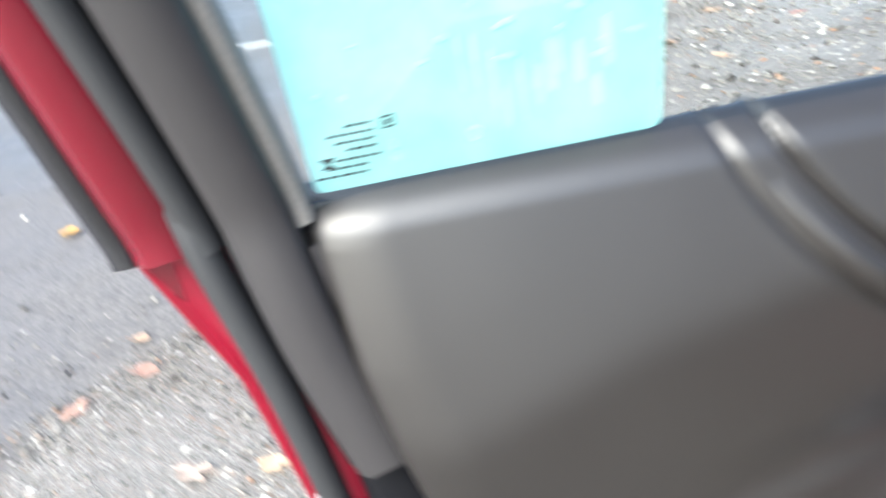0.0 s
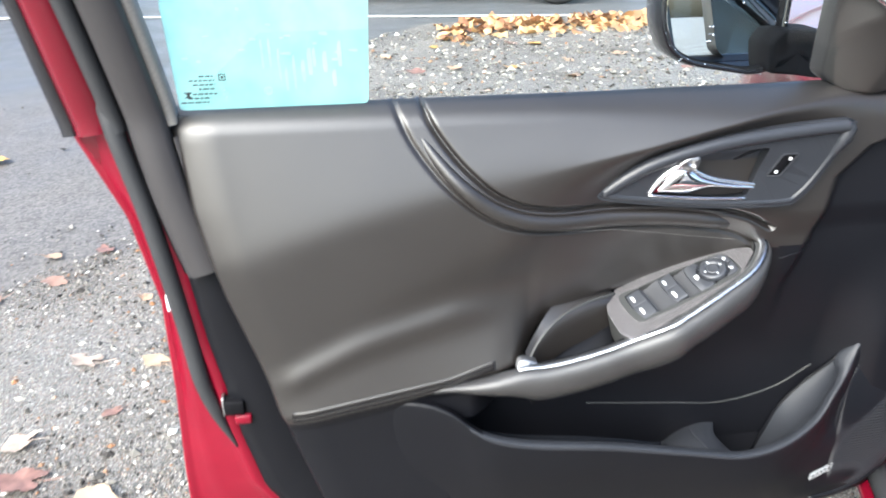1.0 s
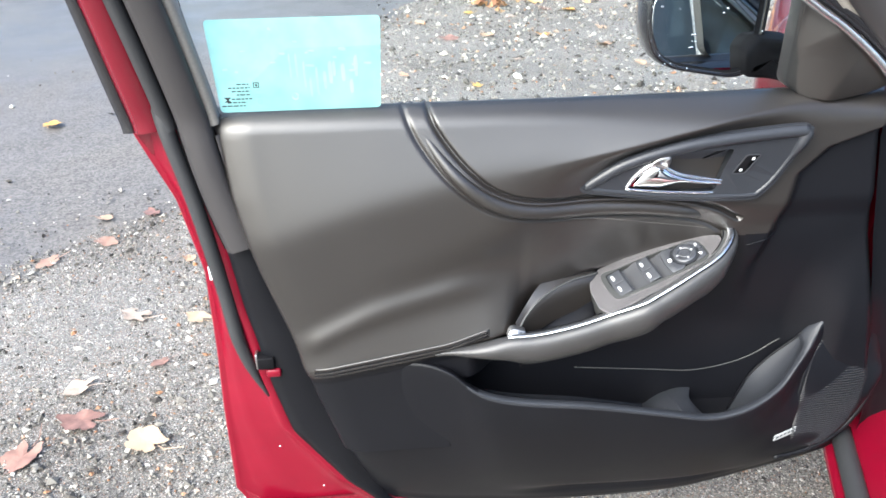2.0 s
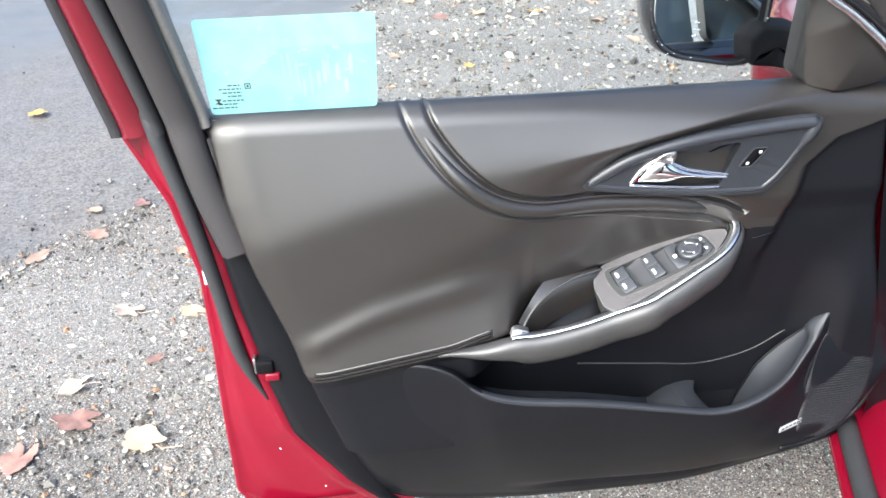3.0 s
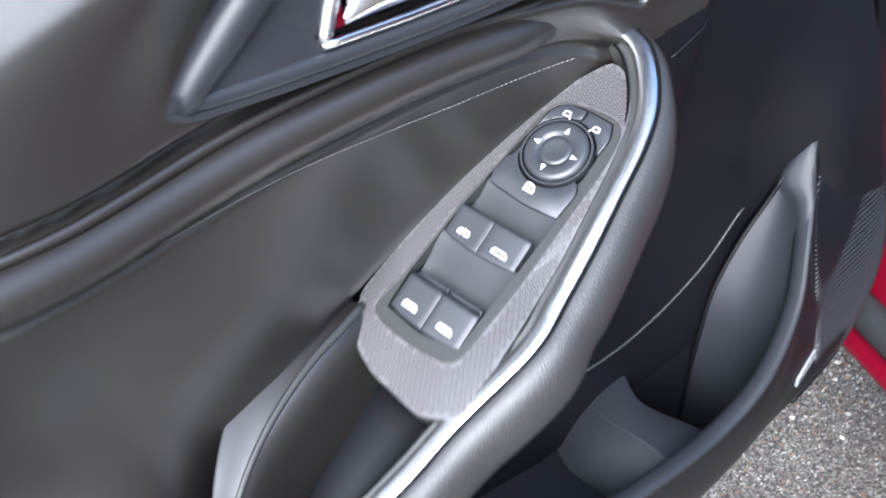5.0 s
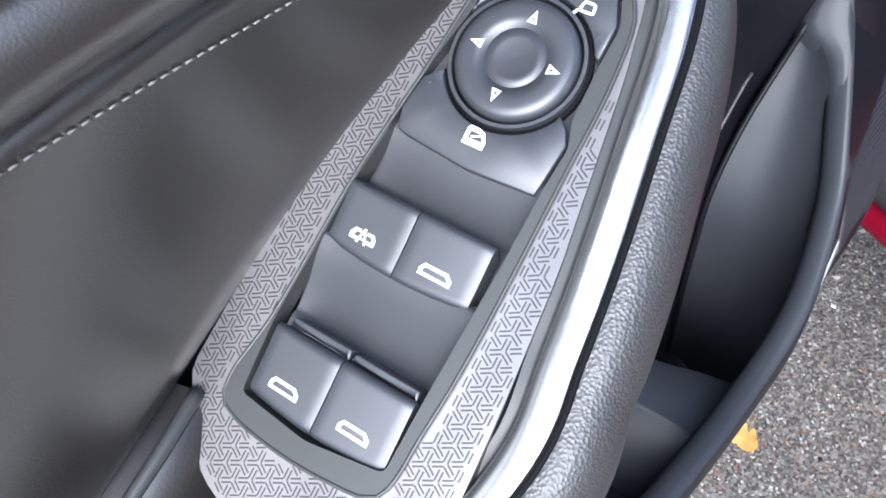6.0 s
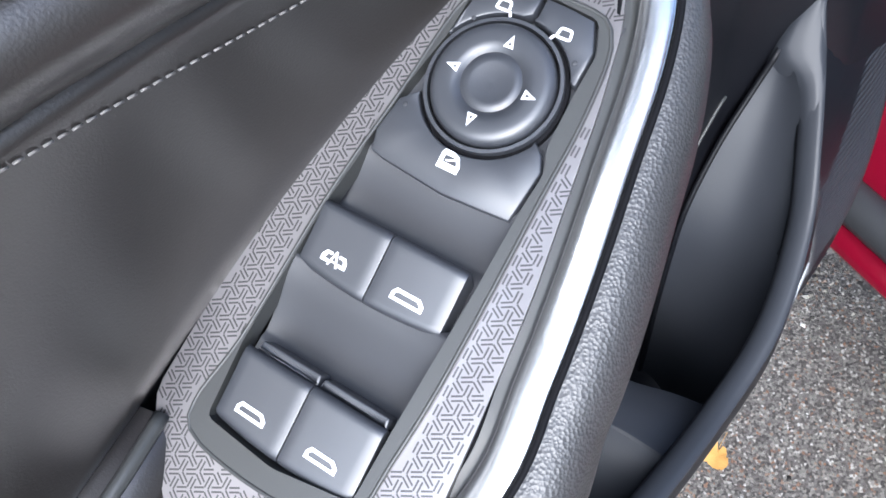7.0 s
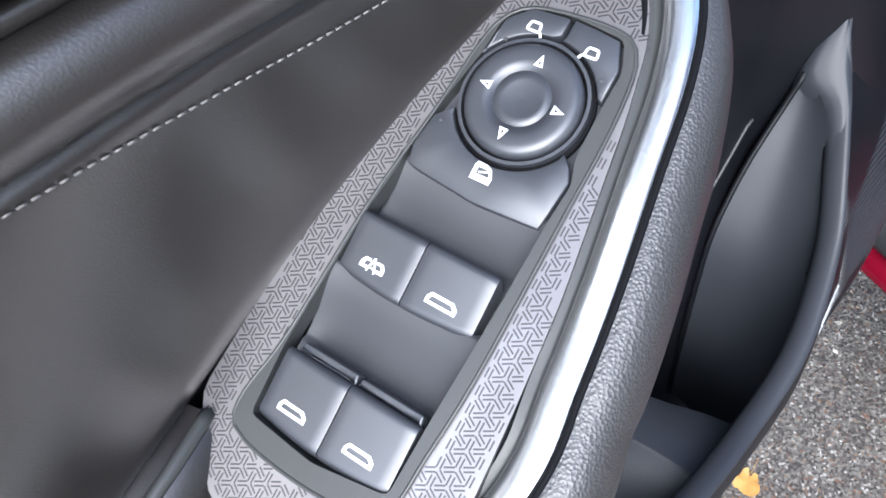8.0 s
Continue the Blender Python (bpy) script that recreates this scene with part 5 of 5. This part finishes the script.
for k in range(26):
    if k < 11:
        u, v = 0.105 + 0.0085 * k + rb.uniform(-0.003, 0.003), rb.uniform(0.968, 0.998)
        w, h = rb.uniform(0.0018, 0.0045), rb.uniform(0.018, 0.042)
    else:
        u, v = rb.uniform(0.012, 0.21), rb.uniform(1.0, 1.065)
        w, h = rb.uniform(0.003, 0.010), rb.uniform(0.0015, 0.004)
    sc = closed([(u, v), (u + w, v + rb.uniform(-0.001, 0.001)), (u + w * 1.1, v + h * 0.5), (u + w * 0.8, v + h), (u - w * 0.2, v + h * 0.8)], 14)
    part("scuff", slab(sc, 0.0008, 0.0012 + 0.00003 * k, on_glass, 0.0001), SCUFF, film_sheet, smooth=False)
for k, (v, u0, u1) in enumerate(((0.9885, 0.030, 0.046), (0.9835, 0.018, 0.047), (0.9785, 0.022, 0.047), (0.9735, 0.028, 0.046), (0.9675, 0.020, 0.048), (0.9625, 0.014, 0.040), (0.9575, 0.006, 0.038))):
    u = u0
    while u < u1:
        w = rb.uniform(0.003, 0.007)
        part("print_bar", slab([(u, v), (min(u + w, u1), v), (min(u + w, u1), v + 0.0016), (u, v + 0.0016)], 0.0009, 0.0014, on_glass, 0.0001), INK, film_sheet, smooth=False)
        u += w + 0.0014
sq = np.array([(0.052, 0.9835), (0.060, 0.9835), (0.060, 0.9915), (0.052, 0.9915)])
part("print_square", holed(sq, [inset(sq, 0.0016)], 0.0009, 0.0014, on_glass), INK, film_sheet, smooth=False)
part("print_square", slab([(0.0546, 0.9858), (0.0575, 0.9858), (0.0575, 0.989), (0.0546, 0.989)], 0.0009, 0.0014, on_glass, 0.0001), INK, film_sheet, smooth=False)
for u, v in ((0.057, 0.972), (0.0585, 0.9635), (0.1075, 0.969)):
    a = np.linspace(0, 2 * np.pi, 20, endpoint=False)
    r = 0.0055 if u > 0.1 else 0.0032
    part("print_dot", holed(np.stack([u + r * np.cos(a), v + r * np.sin(a)], 1), [np.stack([u + r * 0.55 * np.cos(a), v + r * 0.55 * np.sin(a)], 1)], 0.0009, 0.0014, on_glass), material("grey_print", (0.30, 0.52, 0.52), 0.6), film_sheet, smooth=False)
part("print_mark", slab([(0.010, 0.964), (0.020, 0.964), (0.016, 0.967), (0.020, 0.971), (0.010, 0.971), (0.014, 0.967)], 0.0009, 0.0014, on_glass, 0.0001), INK, film_sheet, smooth=False)

# outer sill strip and inner sill seal
xs = np.linspace(-0.01, 0.93, 60)
part("sill_seal", grid([[(x, 0.017, 0.936), (x, 0.0165, 0.942), (x, 0.020, 0.943), (x, 0.024, 0.936)] for x in xs]), SEAL, door, "thin rubber seal along the sill")
part("sill_moulding", grid([[(x, 0.028, 0.92), (x, 0.026, 0.936), (x, 0.032, 0.942), (x, 0.046, 0.938), (x, 0.056, 0.92)] for x in np.linspace(-0.09, 0.95, 50)]), BLACK, door, "black outer sill moulding")

# ---- mirror corner cover and outside mirror ----
SO = [(0.812, 0.958), (0.808, 1.00), (0.800, 1.090), (0.812, 1.079), (0.86, 1.045), (0.905, 1.010), (0.947, 0.974), (0.956, 0.962), (0.930, 0.949), (0.872, 0.937), (0.838, 0.941)]


def on_sail(u, v, h):
    return (u, 0.012 + 0.7 * lean(v) + 0.022 * float(sm(0.86, 0.80, u)) - h, v)


part("mirror_cover", cap(rounded(SO, 0.010, 5), -0.02, lambda u, v: 0.010 + 0.008 * float(sm(0.835, 0.87, u)), on_sail, 0.004), VINYL, door, "three-cornered charcoal mirror cover")
cs = spl([(0.966, 0.950), (0.938, 0.982), (0.899, 1.016), (0.850, 1.052), (0.806, 1.079), (0.70, 1.150), (0.58, 1.235)], 60)
part("pillar_strip", tube(np.array([(u, lean(v) * 0.4 - 0.016, v) for u, v in cs]), 0.0062, 8), CHROME, door, "bright strip along the front window pillar")
cs2 = cs + np.array((0.019, 0.010))
part("pillar_edge", tube(np.array([(u, lean(v) * 0.4 - 0.002, v) for u, v in cs2]), 0.014, 8), BLACK, door, "gloss black front pillar of the door frame")
cs3 = cs + np.array((0.037, 0.018))
part("pillar_strip", tube(np.array([(u, lean(v) * 0.4 - 0.016, v) for u, v in cs3]), 0.0055, 8), CHROME, door, "bright strip along the front window pillar")

MC = Vector((0.745, 0.165, 1.005))
MN = Vector((0.05, -1.0, 0.09)).normalized()
MR = MN.cross(Vector((0, 0, 1))).normalized() * -1
MR = Vector((0, 0, 1)).cross(MN).normalized()
MU = MN.cross(MR).normalized()


def on_mirror(u, v, h):
    return MC + MR * u + MU * v + MN * h


mo = rounded([(-0.098, 0.055), (-0.100, 0.005), (-0.082, -0.040), (-0.050, -0.058), (0.045, -0.076), (0.075, -0.072), (0.092, -0.030), (0.098, 0.072), (0.085, 0.085), (-0.070, 0.078)], 0.022, 5)
mh = []
for s, h in ((0.94, 0.0), (1.0, 0.006), (1.05, -0.002), (1.06, -0.02), (1.02, -0.05), (0.88, -0.08), (0.6, -0.10), (0.05, -0.108)):
    mh.append([on_mirror(u * s, v * s, h) for u, v in mo])
mirror = part("outside_mirror", grid(mh, wrap_v=True), BLACK, door, "black outside mirror wet with drops")
inner = [[on_mirror(u * 0.94, v * 0.94, 0.0) for u, v in mo], [on_mirror(u * 0.90, v * 0.90, -0.010) for u, v in mo]]
part("mirror_well", grid(inner, wrap_v=True), GAP, mirror)
part("mirror_glass", slab(mo * 0.905, -0.014, -0.008, lambda u, v, h: on_mirror(u, v, h), 0.001), MIRROR, mirror, "silvered mirror glass", smooth=False)
rd = random.Random(3)
bm = bmesh.new()
for k in range(46):
    q = mo[rd.randrange(len(mo))]
    f = rd.choice((1.0, 1.02, 1.04, 0.97)) if k < 34 else rd.uniform(0.2, 0.8)
    c = on_mirror(q[0] * f + rd.uniform(-0.004, 0.004), q[1] * f + rd.uniform(-0.004, 0.004), 0.004 if f > 0.9 else -0.0075)
    r = rd.uniform(0.0009, 0.0024)
    bmesh.ops.create_icosphere(bm, subdivisions=1, radius=r, matrix=Matrix.Translation(c))
part("water_drops", bm, BRIGHT, mirror, "small rain drops", kind="stuff")
part("mirror_foot", slab(rounded([(0.810, 0.932), (0.805, 0.975), (0.820, 0.994), (0.878, 0.994), (0.890, 0.970), (0.890, 0.930), (0.850, 0.928)], 0.008, 4), -0.045, 0.02, lambda u, v, h: (u, 0.160 - 1.2 * max(0.0, u - 0.85) - h, v), 0.006), GAP, mirror, "black mirror foot")

# ---- painted shell of the door ----
def shell_x(z):
    return np.interp(z, [0.13, 0.19, 0.377, 0.52, 0.672, 0.80, 0.91, 0.95], [-0.06, -0.090, -0.085, -0.077, -0.073, -0.095, -0.138, -0.148])


def seal_x(z):
    return np.interp(z, [0.13, 0.25, 0.36, 0.45, 0.558, 0.665, 0.812, 0.95], [0.09, 0.01, -0.026, -0.036, -0.042, -0.050, -0.068, -0.093])


def plate_x(z):
    return np.interp(z, [0.13, 0.193, 0.233, 0.366, 0.471, 0.563, 0.628, 0.732, 0.80, 0.95], [0.26, 0.162, 0.120, 0.032, 0.007, -0.006, -0.018, -0.030, -0.040, -0.062])


rows = []
for z in np.linspace(0.12, 0.926, 70):
    c0, c1, c2 = float(shell_x(z)), float(seal_x(z)), float(plate_x(z))
    g = min(1.0, max(0.0, (0.62 - z) / 0.3))
    rows.append([(c2 + 0.022, 0.030, z), (c2 + 0.004, 0.024, z), (c2 - 0.004, 0.018, z), (c2 - 0.012, 0.024, z), ((c1 + c2) / 2, 0.040, z), (c1 - 0.004, 0.036 + 0.004 * g, z),
                 (c1 * 0.6 + c0 * 0.4, 0.048, z), (c1 * 0.3 + c0 * 0.7, 0.056, z), (c0 + 0.010, 0.058, z), (c0 + 0.004, 0.055, z), (c0, 0.060, z), (c0 + 0.002, 0.068, z), (c0 + 0.02, 0.074, z)])
shell = part("door_shell", grid(rows), PAINT_IN, door, "red painted inner shell at the rear edge")
sk = []
for z in np.linspace(0.12, 0.928, 40):
    c0 = float(shell_x(z))
    b = 0.062 + 0.060 * float(sm(0.95, 0.74, z)) * float(sm(0.08, 0.35, z)) - 0.012 * math.exp(-(((z - 0.42) / 0.05) ** 2))
    sk.append([(c0 + 0.002, 0.068, z)] + [(c0 + (1.12 - c0) * t, b - 0.03 * (1 - min(1, t * 10)) ** 2, max(z, float(np.interp(c0 + (1.12 - c0) * t, [-0.05, 0.4, 0.75, 1.1], [0.12, 0.135, 0.165, 0.285])))) for t in np.linspace(0.01, 1, 30)])
part("door_skin", grid(sk), PAINT, door, "glossy red outer door skin")
part("door_base", grid([[(x, 0.036, zz0 + 0.05), (x, 0.055, zz0 + 0.008), (x, 0.085, zz0)] for x, zz0 in zip(np.linspace(-0.05, 1.10, 30), np.interp(np.linspace(-0.05, 1.10, 30), [-0.05, 0.4, 0.75, 1.1], [0.12, 0.135, 0.165, 0.285]))]), PAINT_IN, door, "red lower edge of the door")
part("inner_sheet", grid([[(float(plate_x(z)) + 0.085 + (0.98 - float(plate_x(z)) - 0.085) * t, 0.058, z) for t in np.linspace(0, 1, 6)] for z in np.linspace(0.27, 0.92, 12)]), PAINT_IN, door, "red inner metal of the door")
# Made wider than the door's edge: the black paints the shaded gap.
fe = []
for z in np.linspace(0.26, 0.965, 40):
    xf = float(front_x(z))
    fe.append([(xf - 0.012, 0.010, z), (xf - 0.002, 0.020, z), (xf + 0.022, 0.026, z), (xf + 0.050, 0.030, z), (xf + 0.078, 0.034, z), (xf + 0.082, 0.060, z), (xf + 0.082, 0.095, z)])
part("front_edge", grid(fe), DARK, door, "black front edge of the door, widened to paint the shaded gap")
# black rear seal and the black plate between it and the trim
es = spl([(0.006, 0.020, 0.440), (-0.013, 0.020, 0.495), (-0.028, 0.020, 0.558), (-0.038, 0.019, 0.665), (-0.056, 0.016, 0.812), (-0.077, 0.014, 0.935), (-0.084, 0.026, 1.00)], 50)
part("edge_seal", tube(es, np.interp(np.arange(50), [0, 6, 12, 49], [0.002, 0.009, 0.012, 0.012]), 10, up=(0, -1, 0)), SEAL, door, "black rubber door seal")
pr = []
for z in np.linspace(0.17, 0.752, 50):
    a, b = float(plate_x(z)) + 0.008, float(rear_x(z)) + 0.02
    b = max(b, a + 0.01)
    pr.append([(a, 0.022, z), (a + 0.002, 0.010, z), (a + 0.25 * (b - a), 0.004, z), (a + 0.6 * (b - a), 0.006, z), (b, 0.020, z)])
part("edge_plate", grid(pr), DARK, door, "black plastic plate along the rear edge")
# latch
part("latch", box((0.000, -0.003, 0.513), (0.028, 0.020, 0.536), 0.003), GAP, door, "black door latch with a bright edge")
part("latch_plate", box((-0.004, 0.004, 0.509), (0.001, 0.020, 0.539), 0.0015), SATIN, door)
part("latch_pocket", box((0.012, -0.002, 0.496), (0.036, 0.014, 0.511), 0.003), PAINT_IN, door)
part("edge_bumper", box((-0.062, 0.040, 0.664), (-0.056, 0.052, 0.690), 0.002), WHITE, door, "small white edge clip")
for x, z in ((0.03, 0.315), (0.10, 0.21)):
    bm = bmesh.new()
    bmesh.ops.create_icosphere(bm, subdivisions=1, radius=0.0022, matrix=Matrix.Translation((x - 0.02, 0.03, z)))
    part("water_drop", bm, BRIGHT, door)

# ---- the car's body beside the door ----
car = thing("car", "red saloon car with its door wide open", "car", at=(1.14, 0.05, 0.0))
FWD = np.array((0.34, 0.9404, 0.0))
OUT = np.array((-0.9404, 0.34, 0.0))
HINGE = np.array((1.082, 0.060, 0.0))


def on_car(f, o, z):
    """A point from metres forward of the hinge, outwards and up."""
    return HINGE + FWD * f + OUT * o + np.array((0, 0, z))


# hinge pillar: red sheet with a rounded edge, set back from the skin
hp = []
for z in np.linspace(0.22, 0.52, 24):
    hp.append([on_car(f, o, z) for f, o in ((0.05, -0.035), (0.03, -0.037), (0.022, -0.045), (0.018, -0.06), (0.0, -0.085), (-0.03, -0.10), (-0.05, -0.12), (-0.06, -0.17), (-0.062, -0.30))])
part("hinge_pillar", grid(hp), PAINT, car, "glossy red hinge pillar")
# Trim drawn down to 0.52: its black stands for shade on red paint.
hu = []
for z in np.linspace(0.522, 1.02, 20):
    hu.append([on_car(f, o, z) for f, o in ((0.05, -0.034), (0.03, -0.036), (0.020, -0.044), (0.012, -0.06), (-0.008, -0.085), (-0.05, -0.11), (-0.07, -0.17), (-0.072, -0.30))])
part("pillar_trim", grid(hu), DARK, car, "black upper hinge pillar, trim above and painted shade below")
# rocker: outer red sill, black seal, inner red step
rk_ = []
for f in np.linspace(-0.03, -1.15, 50):
    rk_.append([on_car(f, o, z) for o, z in ((-0.14, 0.12), (-0.06, 0.15), (-0.008, 0.195), (0.022, 0.226), (0.026, 0.236), (0.020, 0.245), (0.010, 0.248), (0.002, 0.244))])
part("rocker", grid(rk_), PAINT, car, "red sill under the door opening")
part("sill_seal", tube(np.array([on_car(f, -0.004, 0.262) for f in np.linspace(-0.03, -1.15, 30)]), 0.019, 12), SEAL, car, "black rubber sill seal")
st = []
for f in np.linspace(0.0, -1.15, 40):
    st.append([on_car(f, o, z) for o, z in ((-0.006, 0.250), (-0.026, 0.275), (-0.048, 0.295), (-0.075, 0.304), (-0.090, 0.308))])
part("sill_step", grid(st), PAINT, car, "red inner door step")
part("sill_plate", grid([[on_car(f, o, z) for o, z in ((-0.088, 0.306), (-0.11, 0.327), (-0.15, 0.335), (-0.19, 0.330), (-0.20, 0.27), (-0.21, 0.24))] for f in np.linspace(0.0, -1.15, 40)]), DARK, car, "black plastic sill plate")
part("cabin_floor", grid([[on_car(f, o, 0.24) for o in np.linspace(-0.2, -1.6, 8)] for f in np.linspace(0.5, -1.5, 12)]), SEAL, car, "dark carpeted cabin floor")
part("footwell_side", grid([[on_car(f, -0.20 - 0.0 * z, z) for z in np.linspace(0.22, 1.0, 8)] for f in np.linspace(-0.062, 0.55, 8)]), DARK, car, "dark footwell side panel")
# dashboard end and bulkhead
db = []
for o in np.linspace(-0.17, -1.5, 10):
    db.append([on_car(f, o, z) for f, z in ((0.30, 0.35), (0.16, 0.52), (0.10, 0.66), (0.06, 0.80), (0.09, 0.92), (0.20, 0.985), (0.55, 1.0))])
part("dashboard", grid(db), DARK, car, "black dashboard")
part("door_gaiter", tube(np.array([on_car(0.03, -0.06, 0.70), on_car(0.0, -0.03, 0.70), on_car(-0.02, 0.0, 0.69)]), 0.024, 12), SEAL, car, "black rubber cable gaiter")
for z in (0.42, 0.82):
    part("hinge", box(on_car(0.03, -0.05, z - 0.03) - np.array((0.03, 0.02, 0)), on_car(0.03, -0.05, z + 0.03) + np.array((0.0, 0.02, 0)), 0.006), PAINT_IN, car)
# front wing with its wheel arch, bonnet and windscreen pillar
wg = []
for f in np.linspace(0.055, 1.75, 70):
    arch = math.sqrt(max(0, 0.37 ** 2 - (f - 0.72) ** 2)) if abs(f - 0.72) < 0.37 else 0
    z0 = max(0.18, 0.33 + arch)
    bul = 0.125 * math.sin(math.pi * min(1, max(0, f / 1.9)))
    wg.append([on_car(f, -0.03, z0)] + [on_car(f, bul * math.sin(math.pi * t) ** 0.7 + 0.004 - 0.05 * max(0, (t - 0.8) / 0.2) ** 2, z0 + (0.93 - 0.05 * f - z0) * t) for t in np.linspace(0, 1, 18)])
part("front_wing", grid(wg), PAINT, car, "glossy red front wing")
bn = []
for f in np.linspace(0.10, 1.75, 22):
    bn.append([on_car(f, -0.05 - 1.6 * t, 0.925 - 0.05 * f + 0.10 * math.sin(math.pi * t) ** 0.6) for t in np.linspace(0, 1, 20)])
part("bonnet", grid(bn), PAINT, car, "glossy red bonnet")
ang = np.linspace(0, 2 * np.pi, 36, endpoint=False)
wh = part("tyre", grid([[on_car(0.72 + r * math.cos(a), d, 0.33 + r * math.sin(a)) for r, d in ((0.2, -0.20), (0.31, -0.21), (0.33, -0.18), (0.33, -0.03), (0.31, -0.005), (0.2, -0.02))] for a in ang], wrap_u=True, wrap_v=True), TYRE, car)
bm = bmesh.new()
for k in range(10):
    a = 2 * math.pi * k / 10
    tube([on_car(0.72, -0.04, 0.33), on_car(0.72 + 0.2 * math.cos(a), -0.02, 0.33 + 0.2 * math.sin(a))], [0.03, 0.018], 6, bm=bm)
part("rim", bm, RIM, wh)
ap = spl([tuple(on_car(0.30, -0.06, 0.93)), tuple(on_car(-0.05, -0.10, 1.10)), tuple(on_car(-0.45, -0.20, 1.32)), tuple(on_car(-0.75, -0.26, 1.42)), tuple(on_car(-1.25, -0.26, 1.44)), tuple(on_car(-2.1, -0.28, 1.38))], 40)
part("roof_rail", tube(ap, 0.035, 10), PAINT, car, "red roof rail and windscreen pillar")
rf = []
for k in range(16, 40):
    a = ap[k]
    rf.append([a + (-OUT) * 1.15 * t + np.array((0, 0, 0.04 * math.sin(math.pi * t))) for t in np.linspace(0, 1, 10)])
part("roof", grid(rf), PAINT, car, "glossy red roof")
bp = []
for z in np.linspace(0.25, 1.42, 16):
    o = -0.03 - 0.24 * max(0, z - 0.95) / 0.47
    bp.append([on_car(f, o + d, z) for f, d in ((-1.12, -0.08), (-1.12, -0.01), (-1.13, 0.0), (-1.20, 0.0), (-1.21, -0.08))])
part("centre_pillar", grid(bp), BLACK, car, "gloss black centre pillar")
# Unseen dark sheet, added so that lever and mirror reflect something dark.
cs_ = []
for f in np.linspace(-1.215, -2.2, 24):
    cs_.append([on_car(f, -0.10 - 0.1 * t, 0.25 + 1.12 * t) for t in np.linspace(0, 1, 16)])
part("dark_reflection_sheet", grid(cs_), SEAL, car, "unseen dark sheet added for the reflections")
# driver's seat
sb = []
for t in np.linspace(0, 1, 14):
    sb.append([on_car(-0.98 - 0.16 * t + d, o, 0.55 + 0.62 * t) for d, o in ((0.0, -0.30), (0.07, -0.36), (0.05, -0.52), (0.07, -0.70), (0.0, -0.76), (-0.10, -0.70), (-0.10, -0.36))])
part("seat_back", grid(sb, wrap_v=True), VINYL, car, "black seat back")
sc = []
for t in np.linspace(0, 1, 12):
    sc.append([on_car(-0.95 + 0.5 * t, o, z + 0.03 * t) for o, z in ((-0.30, 0.36), (-0.28, 0.48), (-0.34, 0.52), (-0.52, 0.50), (-0.70, 0.52), (-0.76, 0.48), (-0.74, 0.36))])
part("seat_cushion", grid(sc, wrap_v=True), VINYL, car, "black seat cushion")
